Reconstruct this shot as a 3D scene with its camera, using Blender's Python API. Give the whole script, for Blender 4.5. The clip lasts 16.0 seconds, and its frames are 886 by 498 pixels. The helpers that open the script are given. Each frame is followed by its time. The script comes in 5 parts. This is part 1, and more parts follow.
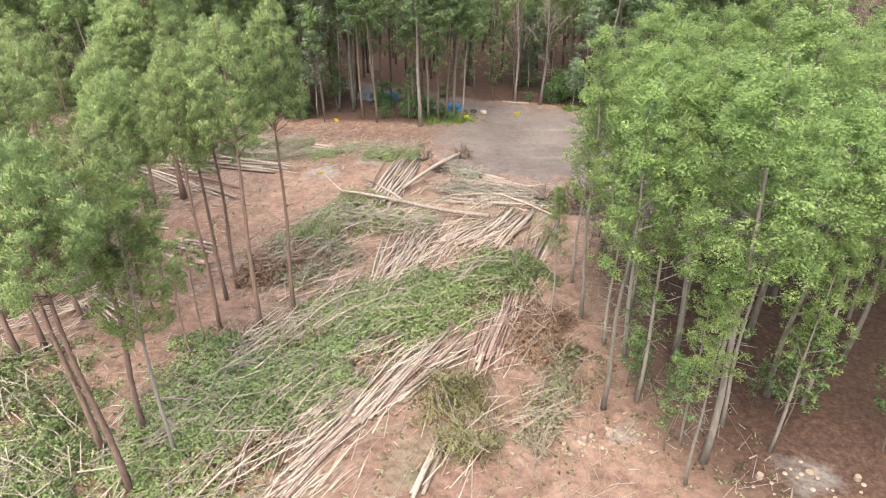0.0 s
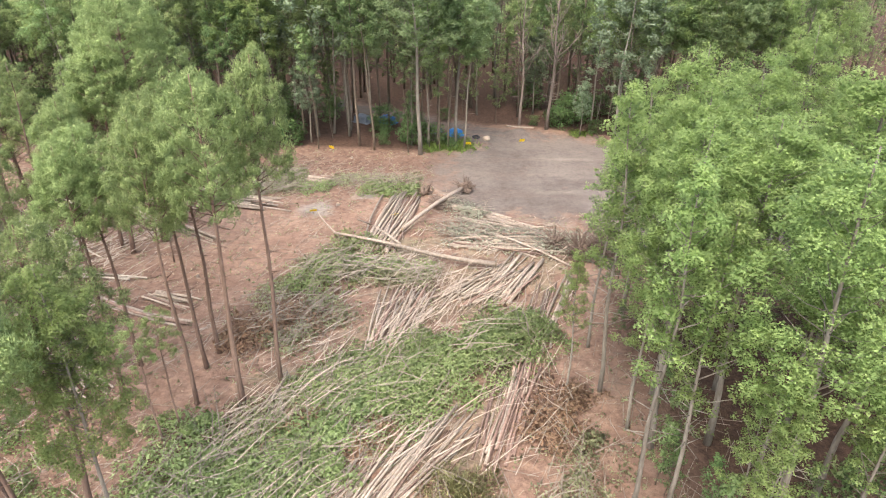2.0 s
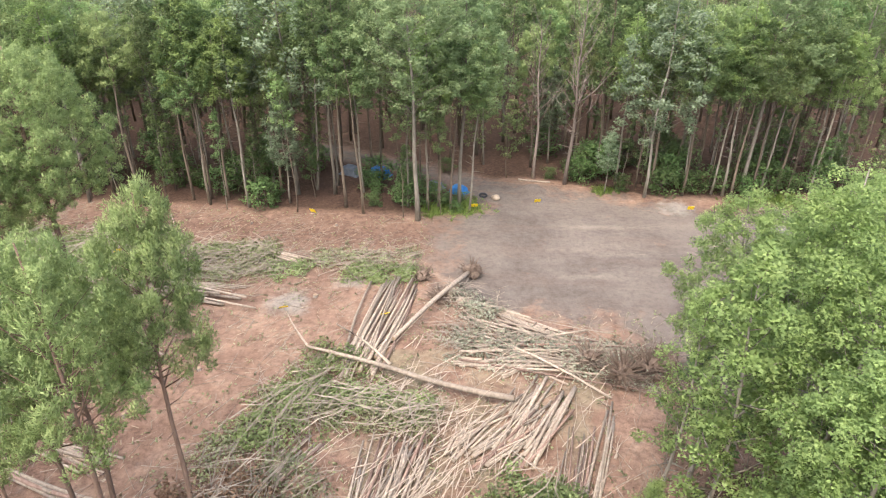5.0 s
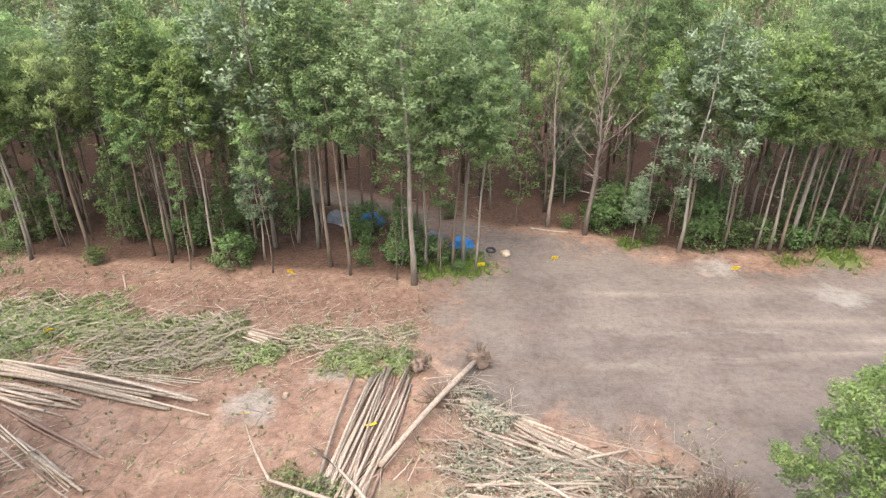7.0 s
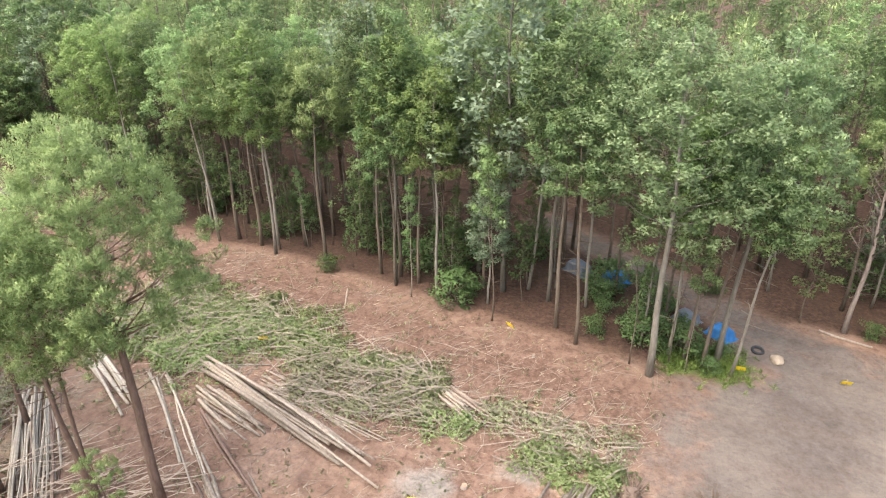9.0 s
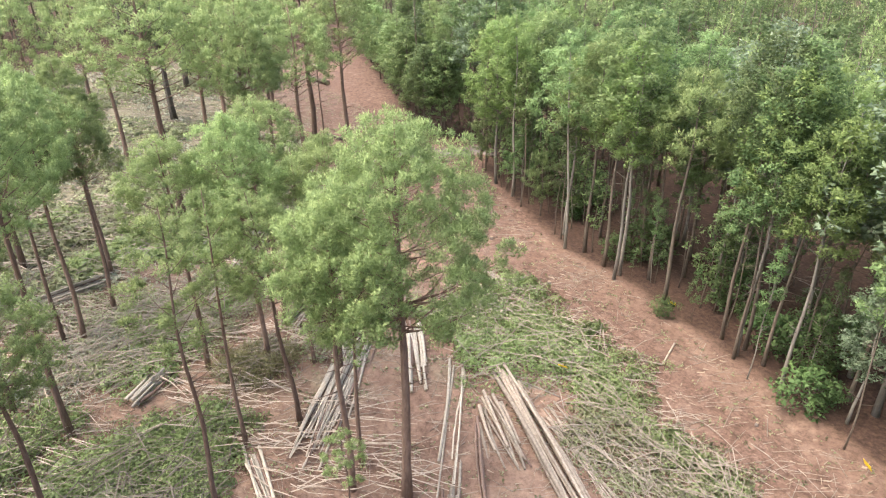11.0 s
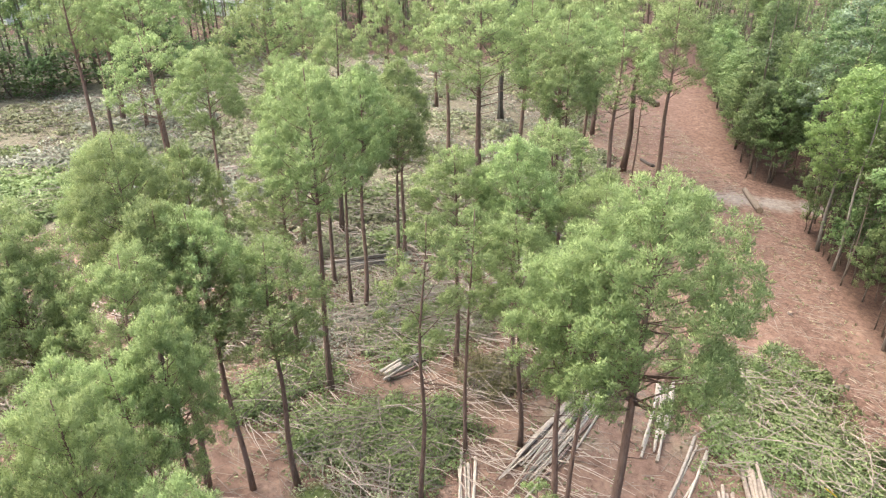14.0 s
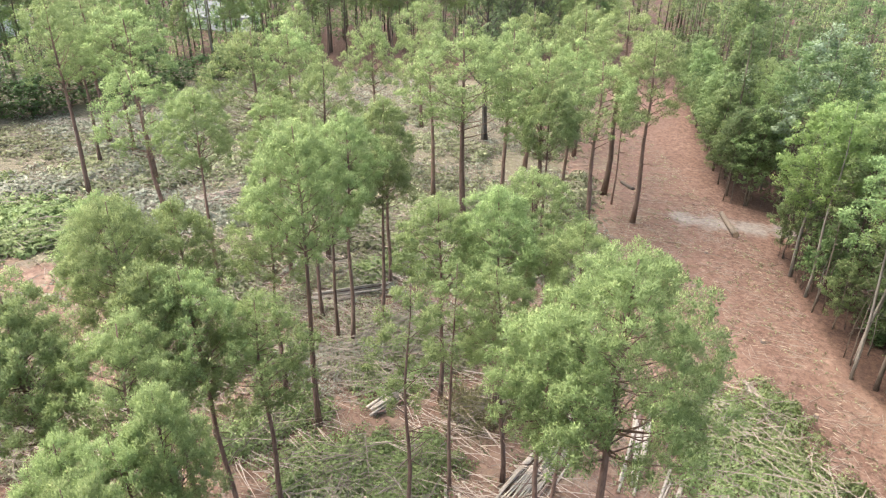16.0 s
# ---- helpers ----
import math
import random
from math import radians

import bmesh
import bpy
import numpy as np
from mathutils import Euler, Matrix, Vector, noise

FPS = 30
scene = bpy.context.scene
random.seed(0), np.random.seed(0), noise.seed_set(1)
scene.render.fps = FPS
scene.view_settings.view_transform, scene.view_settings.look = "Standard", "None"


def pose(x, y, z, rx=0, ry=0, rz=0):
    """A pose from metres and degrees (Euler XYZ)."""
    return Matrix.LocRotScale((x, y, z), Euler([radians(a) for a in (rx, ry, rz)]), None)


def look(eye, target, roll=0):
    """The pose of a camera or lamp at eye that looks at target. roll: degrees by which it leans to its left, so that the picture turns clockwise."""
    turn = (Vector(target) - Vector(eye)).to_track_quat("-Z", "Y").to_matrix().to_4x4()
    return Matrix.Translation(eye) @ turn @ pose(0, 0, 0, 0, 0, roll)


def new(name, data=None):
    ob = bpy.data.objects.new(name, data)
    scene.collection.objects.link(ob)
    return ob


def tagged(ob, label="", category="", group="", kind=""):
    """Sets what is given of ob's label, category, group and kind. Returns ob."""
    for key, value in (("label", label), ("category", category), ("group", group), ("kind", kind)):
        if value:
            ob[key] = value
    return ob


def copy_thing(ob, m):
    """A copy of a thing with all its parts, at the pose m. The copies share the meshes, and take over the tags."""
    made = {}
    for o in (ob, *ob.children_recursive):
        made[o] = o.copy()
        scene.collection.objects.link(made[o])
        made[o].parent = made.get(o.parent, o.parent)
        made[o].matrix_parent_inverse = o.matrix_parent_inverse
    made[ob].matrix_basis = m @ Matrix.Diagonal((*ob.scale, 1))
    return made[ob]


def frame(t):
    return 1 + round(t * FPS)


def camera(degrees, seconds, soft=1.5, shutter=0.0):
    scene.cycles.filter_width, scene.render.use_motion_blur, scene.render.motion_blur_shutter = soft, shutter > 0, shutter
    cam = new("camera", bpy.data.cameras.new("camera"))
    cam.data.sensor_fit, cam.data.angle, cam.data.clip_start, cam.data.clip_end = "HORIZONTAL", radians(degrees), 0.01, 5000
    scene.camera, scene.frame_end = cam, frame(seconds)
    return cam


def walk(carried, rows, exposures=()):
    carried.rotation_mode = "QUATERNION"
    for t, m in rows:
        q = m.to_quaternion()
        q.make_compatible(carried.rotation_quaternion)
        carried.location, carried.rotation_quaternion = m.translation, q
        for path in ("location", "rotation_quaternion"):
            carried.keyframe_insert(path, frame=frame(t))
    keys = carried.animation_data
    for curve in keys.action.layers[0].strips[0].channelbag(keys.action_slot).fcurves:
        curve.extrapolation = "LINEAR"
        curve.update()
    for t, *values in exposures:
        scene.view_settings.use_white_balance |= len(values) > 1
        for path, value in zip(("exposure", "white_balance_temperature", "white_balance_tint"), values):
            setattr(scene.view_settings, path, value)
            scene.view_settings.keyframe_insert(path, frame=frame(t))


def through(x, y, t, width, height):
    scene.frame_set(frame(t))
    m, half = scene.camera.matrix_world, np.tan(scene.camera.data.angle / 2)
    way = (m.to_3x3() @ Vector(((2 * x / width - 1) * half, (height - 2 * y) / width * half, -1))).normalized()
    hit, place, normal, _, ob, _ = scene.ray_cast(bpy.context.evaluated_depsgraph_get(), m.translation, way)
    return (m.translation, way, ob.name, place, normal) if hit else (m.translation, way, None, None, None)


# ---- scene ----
cam = camera(66.5, 16.0, 1.15)
METRES, EYE, TILT, LEAN, TURN = 45.0, 22.0, -30.5, 0.0, 0.0
ROWS = [
    (0.0, 0.0, 0.0, 0.0, -0.0, 0.0, 0.0),
    (0.5, -0.0014, 0.0162, 0.0109, -0.01, 0.01, -0.02),
    (1.0, -0.0036, 0.0362, 0.0296, -0.07, 0.05, -0.05),
    (1.5, -0.0057, 0.0593, 0.0515, -0.14, 0.09, -0.11),
    (2.0, -0.0076, 0.0857, 0.0748, -0.23, 0.12, -0.18),
    (2.5, -0.0084, 0.116, 0.0995, -0.25, 0.19, -0.21),
    (3.0, -0.0091, 0.1502, 0.1227, -0.25, 0.23, -0.16),
    (3.5, -0.0104, 0.1889, 0.1453, -0.29, 0.26, -0.19),
    (4.0, -0.0117, 0.2296, 0.1693, -0.34, 0.31, -0.2),
    (6.5, -0.0081, 0.4667, 0.2854, -0.07, 1.53, -0.25),
    (7.0, -0.0089, 0.5121, 0.313, -0.1, 1.53, -0.25),
    (7.5, -0.0104, 0.5533, 0.3428, 1.4, 1.35, -1.08),
    (8.0, -0.0119, 0.59, 0.3681, 6.06, 1.05, -3.64),
    (8.5, -0.0127, 0.6231, 0.3823, 13.26, 0.76, -7.56),
    (9.0, -0.0128, 0.6527, 0.3988, 21.1, -0.44, -11.63),
    (11.5, -0.0317, 0.756, 0.4565, 65.17, -15.93, -27.7),
    (12.0, -0.0368, 0.7691, 0.4636, 75.6, -20.78, -29.35),
    (12.5, -0.0421, 0.7783, 0.4682, 85.43, -25.55, -30.29),
    (13.0, -0.0418, 0.7795, 0.4705, 87.49, -26.66, -30.44),
    (13.5, -0.0407, 0.7742, 0.4792, 87.53, -26.65, -30.52),
    (14.0, -0.0407, 0.7671, 0.4913, 87.59, -26.69, -30.62),
    (14.5, -0.0406, 0.7602, 0.5034, 87.65, -26.7, -30.74),
    (15.0, -0.0403, 0.7539, 0.5155, 87.59, -26.63, -30.82),
    (15.5, -0.0396, 0.7472, 0.528, 86.39, -25.96, -30.87),
    (16.0, -0.0392, 0.7402, 0.5402, 86.23, -25.83, -30.98),
]
walk(cam, [(t, pose(0, 0, EYE, TILT, LEAN, TURN) @ pose(METRES * x, METRES * y, METRES * z, 90 + pitch, roll, yaw)) for t, x, y, z, yaw, pitch, roll in ROWS], [(0.0, 1.52), (9.0, 1.58), (12.0, 1.74), (16.0, 1.70)])

# ---- light ----
SUN_ELEV, SUN_AZ = 62.0, 205.0
world = bpy.data.worlds.new("overcast_sky")
scene.world = world
world.use_nodes = True
wn = world.node_tree
wn.nodes.clear()
sky = wn.nodes.new("ShaderNodeTexSky")
sky.sky_type = "NISHITA"
sky.sun_disc = False
sky.sun_elevation = radians(SUN_ELEV)
sky.sun_rotation = radians(SUN_AZ)
sky.air_density, sky.dust_density, sky.ozone_density = 1.0, 6.0, 1.0
wbg = wn.nodes.new("ShaderNodeBackground")
wbg.inputs["Strength"].default_value = 0.15
wout = wn.nodes.new("ShaderNodeOutputWorld")
wn.links.new(sky.outputs[0], wbg.inputs[0])
wn.links.new(wbg.outputs[0], wout.inputs[0])
sun_data = bpy.data.lights.new("sun", "SUN")
sun_data.energy, sun_data.angle, sun_data.color = 1.5, radians(100), (1.0, 0.97, 0.92)
sun = new("sun", sun_data)
sun.matrix_world = look((0, 0, 80), (-math.sin(radians(SUN_AZ)) * 40, -math.cos(radians(SUN_AZ)) * 40, 80 - 40 * math.tan(radians(SUN_ELEV))))


# ---- materials ----
class Mat:
    """A node material under construction."""

    def __init__(self, name, rough=0.85):
        self.m = bpy.data.materials.new(name)
        self.m.use_nodes = True
        self.t = self.m.node_tree
        self.b = self.t.nodes["Principled BSDF"]
        self.b.inputs["Roughness"].default_value = rough
        self.b.inputs["Specular IOR Level"].default_value = 0.25

    def n(self, kind, **kw):
        node = self.t.nodes.new(kind)
        for key, value in kw.items():
            node.inputs[key.replace("_", " ")].default_value = value
        return node

    def link(self, a, b):
        self.t.links.new(a, b)

    def noise(self, scale, detail=4.0, rough=0.6, stretch=None):
        co = self.n("ShaderNodeTexCoord").outputs["Object"]
        if stretch:
            mp = self.n("ShaderNodeMapping")
            mp.inputs["Scale"].default_value = stretch
            self.link(co, mp.inputs[0])
            co = mp.outputs[0]
        nz = self.n("ShaderNodeTexNoise", Scale=scale, Detail=detail, Roughness=rough)
        self.link(co, nz.inputs["Vector"])
        return nz.outputs[0]

    def ramp(self, fac, *stops):
        r = self.n("ShaderNodeValToRGB")
        els = r.color_ramp.elements
        while len(els) < len(stops):
            els.new(0.5)
        for e, (p, c) in zip(els, stops):
            e.position, e.color = p, (*c, 1) if len(c) == 3 else c
        self.link(fac, r.inputs[0])
        return r.outputs[0]

    def mix(self, fac, a, b, mode="MIX"):
        x = self.t.nodes.new("ShaderNodeMix")
        x.data_type, x.blend_type = "RGBA", mode
        for s, v in ((x.inputs[0], fac), (x.inputs[6], a), (x.inputs[7], b)):
            if isinstance(v, (int, float)):
                s.default_value = v
            elif isinstance(v, tuple):
                s.default_value = (*v, 1)
            else:
                self.link(v, s)
        return x.outputs[2]

    def math(self, op, a, b=0.0):
        x = self.t.nodes.new("ShaderNodeMath")
        x.operation = op
        for s, v in zip(x.inputs, (a, b)):
            if isinstance(v, (int, float)):
                s.default_value = v
            else:
                self.link(v, s)
        return x.outputs[0]

    def attr(self, name):
        a = self.t.nodes.new("ShaderNodeAttribute")
        a.attribute_name = name
        return a.outputs["Fac"]

    def colour(self, c):
        if isinstance(c, tuple):
            self.b.inputs["Base Color"].default_value = (*c, 1)
        else:
            self.link(c, self.b.inputs["Base Color"])

    def bump(self, fac, strength=0.4, distance=0.05):
        bm = self.n("ShaderNodeBump", Strength=strength, Distance=distance)
        self.link(fac, bm.inputs["Height"])
        self.link(bm.outputs[0], self.b.inputs["Normal"])


def foliage(name, dark, mid, light, through=0.35, vary=0.25, single=0.3):
    """Leaves: colour varies by leaf and by tree; part of the light passes through."""
    k = Mat(name, 0.6)
    geo = k.n("ShaderNodeNewGeometry")
    info = k.n("ShaderNodeObjectInfo")
    # tone holds the shade painted within each tuft, besides its random colour
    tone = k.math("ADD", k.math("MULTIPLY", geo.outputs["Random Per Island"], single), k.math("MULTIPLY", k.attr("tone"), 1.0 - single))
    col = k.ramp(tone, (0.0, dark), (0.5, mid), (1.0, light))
    patch = k.noise(0.55, 2.0)
    col = k.mix(k.math("MULTIPLY", k.math("SUBTRACT", patch, 0.45), 0.6), col, tuple(min(1, c * 1.1) for c in light))
    hue = k.n("ShaderNodeHueSaturation", Saturation=1.0)
    k.link(k.math("ADD", 0.5 - vary * 0.03, k.math("MULTIPLY", info.outputs["Random"], vary * 0.05)), hue.inputs["Hue"])
    k.link(k.math("ADD", 1.0 - vary * 0.5, k.math("MULTIPLY", info.outputs["Random"], vary)), hue.inputs["Value"])
    k.link(col, hue.inputs["Color"])
    k.colour(hue.outputs[0])
    tr = k.n("ShaderNodeBsdfTranslucent")
    k.link(hue.outputs[0], tr.inputs["Color"])
    ms = k.n("ShaderNodeMixShader", Fac=through)
    k.link(k.b.outputs[0], ms.inputs[1])
    k.link(tr.outputs[0], ms.inputs[2])
    k.link(ms.outputs[0], k.t.nodes["Material Output"].inputs["Surface"])
    return k.m


def bark(name, a, b, c, scale=3.0):
    k = Mat(name, 0.92)
    nz = k.noise(scale, 6.0, 0.7, (3.0, 3.0, 0.6))
    big = k.noise(0.5, 2.0)
    info = k.n("ShaderNodeObjectInfo")
    col = k.ramp(nz, (0.3, a), (0.5, b), (0.72, c))
    col = k.mix(k.math("MULTIPLY", big, 0.5), col, tuple(0.8 * v for v in b))
    hue = k.n("ShaderNodeHueSaturation", Saturation=0.95)
    k.link(k.math("ADD", 0.75, k.math("MULTIPLY", info.outputs["Random"], 0.5)), hue.inputs["Value"])
    k.link(col, hue.inputs["Color"])
    k.colour(hue.outputs[0])
    k.bump(nz, 0.6, 0.03)
    return k.m


PINE_LEAF = foliage("pine_needles", (0.165, 0.228, 0.092), (0.268, 0.355, 0.142), (0.385, 0.468, 0.195), 0.45, 0.4, 0.10)
HW_LEAF = foliage("tulip_leaves", (0.200, 0.288, 0.100), (0.265, 0.360, 0.125), (0.350, 0.442, 0.168), 0.5, 0.3, 0.12)
EDGE_LEAF = foliage("edge_leaves", (0.165, 0.245, 0.095), (0.230, 0.320, 0.128), (0.320, 0.415, 0.180), 0.45, 0.5, 0.14)
WOOD_LEAF = foliage("forest_leaves", (0.110, 0.178, 0.070), (0.170, 0.250, 0.100), (0.255, 0.345, 0.142), 0.4, 0.7, 0.14)
SILVER_LEAF = foliage("pale_underside_leaves", (0.15, 0.21, 0.12), (0.23, 0.30, 0.18), (0.36, 0.43, 0.29), 0.35, 0.3, 0.2)
BROAD_LEAF = foliage("broad_tree_leaves", (0.19, 0.275, 0.125), (0.26, 0.35, 0.165), (0.37, 0.455, 0.24), 0.45, 0.2, 0.15)
OAK_LEAF = foliage("oak_leaves", (0.090, 0.130, 0.058), (0.140, 0.185, 0.082), (0.205, 0.255, 0.118), 0.35, 0.3, 0.18)
SHRUB_LEAF = foliage("shrub_leaves", (0.080, 0.135, 0.048), (0.120, 0.190, 0.066), (0.170, 0.250, 0.088), 0.3, 0.5, 0.15)
SLASH = {
    "green": foliage("slash_green", (0.165, 0.225, 0.085), (0.245, 0.315, 0.125), (0.36, 0.42, 0.22), 0.4, 0.3),
    "olive": foliage("slash_olive", (0.17, 0.175, 0.08), (0.24, 0.245, 0.125), (0.33, 0.33, 0.19), 0.35, 0.3),
    "grey": foliage("slash_grey", (0.21, 0.215, 0.15), (0.31, 0.325, 0.235), (0.43, 0.455, 0.36), 0.3, 0.2),
    "brown": foliage("slash_brown", (0.16, 0.095, 0.06), (0.26, 0.165, 0.105), (0.36, 0.26, 0.17), 0.3, 0.2),
    "pine": foliage("slash_pine", (0.17, 0.165, 0.07), (0.24, 0.235, 0.11), (0.32, 0.30, 0.16), 0.35, 0.3),
    "mixed": foliage("slash_mixed", (0.20, 0.20, 0.11), (0.27, 0.30, 0.155), (0.38, 0.385, 0.26), 0.35, 0.3),
}
PINE_BARK = bark("pine_bark", (0.105, 0.067, 0.050), (0.195, 0.128, 0.096), (0.29, 0.205, 0.162))
PALE_BARK = bark("poplar_bark", (0.135, 0.118, 0.093), (0.225, 0.20, 0.163), (0.33, 0.305, 0.26))
DARK_BARK = bark("forest_bark", (0.075, 0.058, 0.042), (0.14, 0.11, 0.082), (0.22, 0.185, 0.145))
DEAD_BARK = bark("dead_wood", (0.125, 0.095, 0.078), (0.21, 0.17, 0.145), (0.31, 0.265, 0.23))
OAK_BARK = bark("oak_bark", (0.055, 0.046, 0.038), (0.105, 0.088, 0.072), (0.17, 0.15, 0.125))
LOG_BARK = bark("log_bark", (0.18, 0.138, 0.105), (0.325, 0.265, 0.21), (0.45, 0.385, 0.32), 2.0)
PALE_LOG = bark("peeled_log", (0.30, 0.255, 0.20), (0.44, 0.385, 0.315), (0.56, 0.50, 0.42), 2.0)
RED_LOG = bark("red_log_bark", (0.135, 0.085, 0.066), (0.22, 0.145, 0.115), (0.31, 0.23, 0.185), 2.0)
TWIG = bark("twig_wood", (0.15, 0.12, 0.095), (0.26, 0.215, 0.17), (0.37, 0.325, 0.27), 1.0)


def make_ground_material():
    k = Mat("clearing_soil", 0.95)
    big, mid, fine = k.noise(0.09, 4.0), k.noise(0.7, 6.0, 0.65), k.noise(6.0, 5.0, 0.7)
    soil = k.ramp(mid, (0.28, (0.130, 0.080, 0.057)), (0.46, (0.208, 0.132, 0.096)), (0.60, (0.262, 0.175, 0.130)), (0.76, (0.345, 0.258, 0.200)))
    red = k.ramp(k.math("ADD", k.math("MULTIPLY", fine, 0.4), k.math("MULTIPLY", k.noise(1.3, 7.0, 0.75), 0.6)), (0.34, (0.082, 0.046, 0.033)), (0.48, (0.132, 0.079, 0.058)), (0.58, (0.178, 0.116, 0.088)), (0.68, (0.28, 0.210, 0.165)))
    soil = k.mix(k.ramp(big, (0.42, (0, 0, 0)), (0.62, (0.8, 0.8, 0.8))), soil, red)
    soil = k.mix(k.attr("clay"), soil, red)
    straw = k.ramp(k.noise(2.2, 6.0, 0.75), (0.3, (0.095, 0.096, 0.058)), (0.5, (0.155, 0.150, 0.095)), (0.72, (0.225, 0.210, 0.150)))
    sf = k.math("ADD", k.attr("field"), k.math("MULTIPLY", k.math("SUBTRACT", k.noise(0.35, 5.0), 0.5), 1.2))
    soil = k.mix(k.ramp(sf, (0.35, (0, 0, 0)), (0.75, (0.85, 0.85, 0.85))), soil, straw)
    vor = k.n("ShaderNodeTexVoronoi", Scale=5.0)
    k.link(k.n("ShaderNodeTexCoord").outputs["Object"], vor.inputs["Vector"])
    chips = k.ramp(vor.outputs["Distance"], (0.0, (1, 1, 1)), (0.14, (0, 0, 0)))
    chips = k.math("MULTIPLY", chips, k.ramp(k.noise(0.45, 4.0), (0.48, (0, 0, 0)), (0.62, (1, 1, 1))))
    soil = k.mix(k.math("MULTIPLY", chips, 0.7), soil, (0.38, 0.30, 0.225))
    gravel = k.ramp(k.noise(1.1, 7.0, 0.7), (0.25, (0.062, 0.049, 0.042)), (0.5, (0.098, 0.081, 0.070)), (0.75, (0.140, 0.119, 0.105)))
    ruts = k.noise(0.5, 4.0, 0.6, (0.18, 1.6, 1.0))
    gravel = k.mix(k.ramp(ruts, (0.45, (0, 0, 0)), (0.65, (0.75, 0.75, 0.75))), gravel, (0.125, 0.094, 0.078))
    gravel = k.mix(k.ramp(k.noise(0.22, 5.0, 0.6), (0.4, (0, 0, 0)), (0.6, (0.7, 0.7, 0.7))), gravel, (0.158, 0.132, 0.114))
    gravel = k.mix(k.ramp(k.noise(0.8, 7.0, 0.7), (0.56, (0, 0, 0)), (0.68, (0.6, 0.6, 0.6))), gravel, (0.095, 0.072, 0.058))
    gravel = k.mix(k.math("MULTIPLY", fine, 0.25), gravel, (0.22, 0.195, 0.175))
    rf = k.math("MULTIPLY", k.attr("rut"), k.ramp(k.noise(0.4, 4.0, 0.6, (0.4, 1.5, 1.0)), (0.35, (0, 0, 0)), (0.6, (0.9, 0.9, 0.9))))
    gravel = k.mix(rf, gravel, (0.235, 0.20, 0.172))
    edge = k.math("ADD", k.attr("gravel"), k.math("MULTIPLY", k.math("SUBTRACT", k.noise(0.45, 6.0, 0.7), 0.5), 2.2))
    col = k.mix(k.ramp(edge, (0.25, (0, 0, 0)), (0.75, (1, 1, 1))), soil, gravel)
    litter = k.ramp(k.noise(4.0, 6.0, 0.75), (0.3, (0.040, 0.024, 0.017)), (0.55, (0.088, 0.052, 0.037)), (0.75, (0.15, 0.098, 0.07)))
    lf = k.math("ADD", k.attr("litter"), k.math("MULTIPLY", k.math("SUBTRACT", mid, 0.5), 0.8))
    col = k.mix(k.ramp(lf, (0.35, (0, 0, 0)), (0.7, (1, 1, 1))), col, litter)
    sand = k.math("ADD", k.attr("sand"), k.math("MULTIPLY", k.math("SUBTRACT", k.noise(0.7, 6.0, 0.7), 0.5), 1.7))
    col = k.mix(k.ramp(sand, (0.4, (0, 0, 0)), (0.85, (0.75, 0.75, 0.75))), col, (0.245, 0.228, 0.205))
    grass = k.math("ADD", k.attr("grass"), k.math("MULTIPLY", k.math("SUBTRACT", mid, 0.5), 1.0))
    col = k.mix(k.ramp(grass, (0.4, (0, 0, 0)), (0.75, (0.9, 0.9, 0.9))), col, (0.10, 0.135, 0.04))
    col = k.mix(k.math("SUBTRACT", 1.0, k.math("MULTIPLY", k.attr("gravel"), 0.45)), col, k.ramp(k.noise(2.6, 8.0, 0.8), (0.34, (0.55, 0.53, 0.50)), (0.5, (1, 1, 1)), (0.66, (1.25, 1.24, 1.20))), "MULTIPLY")
    k.colour(col)
    k.bump(k.math("ADD", k.math("MULTIPLY", mid, 0.7), k.math("MULTIPLY", fine, 0.3)), 0.9, 0.22)
    return k.m


GROUND = make_ground_material()


def plain(name, c1, c2, scale, rough=0.7, metal=0.0):
    k = Mat(name, rough)
    k.colour(k.ramp(k.noise(scale, 5.0), (0.3, c1), (0.7, c2)))
    k.b.inputs["Metallic"].default_value = metal
    return k.m


CUT = plain("cut_wood", (0.24, 0.175, 0.115), (0.36, 0.28, 0.195), 8.0, 0.85)
CHIP = plain("wood_chips", (0.24, 0.185, 0.135), (0.40, 0.33, 0.25), 2.0, 0.9)
YELLOW = plain("yellow_plastic", (0.78, 0.55, 0.015), (0.86, 0.64, 0.03), 3.0, 0.5)
BLUE = plain("blue_tarp", (0.02, 0.11, 0.30), (0.05, 0.20, 0.46), 2.5, 0.5)
GREYTARP = plain("grey_sheet", (0.09, 0.11, 0.14), (0.17, 0.19, 0.22), 2.5, 0.6)
RUBBER = plain("black_rubber", (0.015, 0.016, 0.018), (0.05, 0.05, 0.055), 6.0, 0.7)
STAKE = plain("stake_wood", (0.35, 0.25, 0.16), (0.5, 0.38, 0.26), 6.0, 0.85)
ROOF = plain("grey_shingle", (0.22, 0.22, 0.23), (0.33, 0.33, 0.34), 1.0, 0.9)
SIDING = plain("pale_siding", (0.55, 0.55, 0.54), (0.68, 0.68, 0.66), 0.6, 0.8)
PANE = plain("dark_pane", (0.02, 0.025, 0.03), (0.05, 0.06, 0.07), 0.6, 0.15)

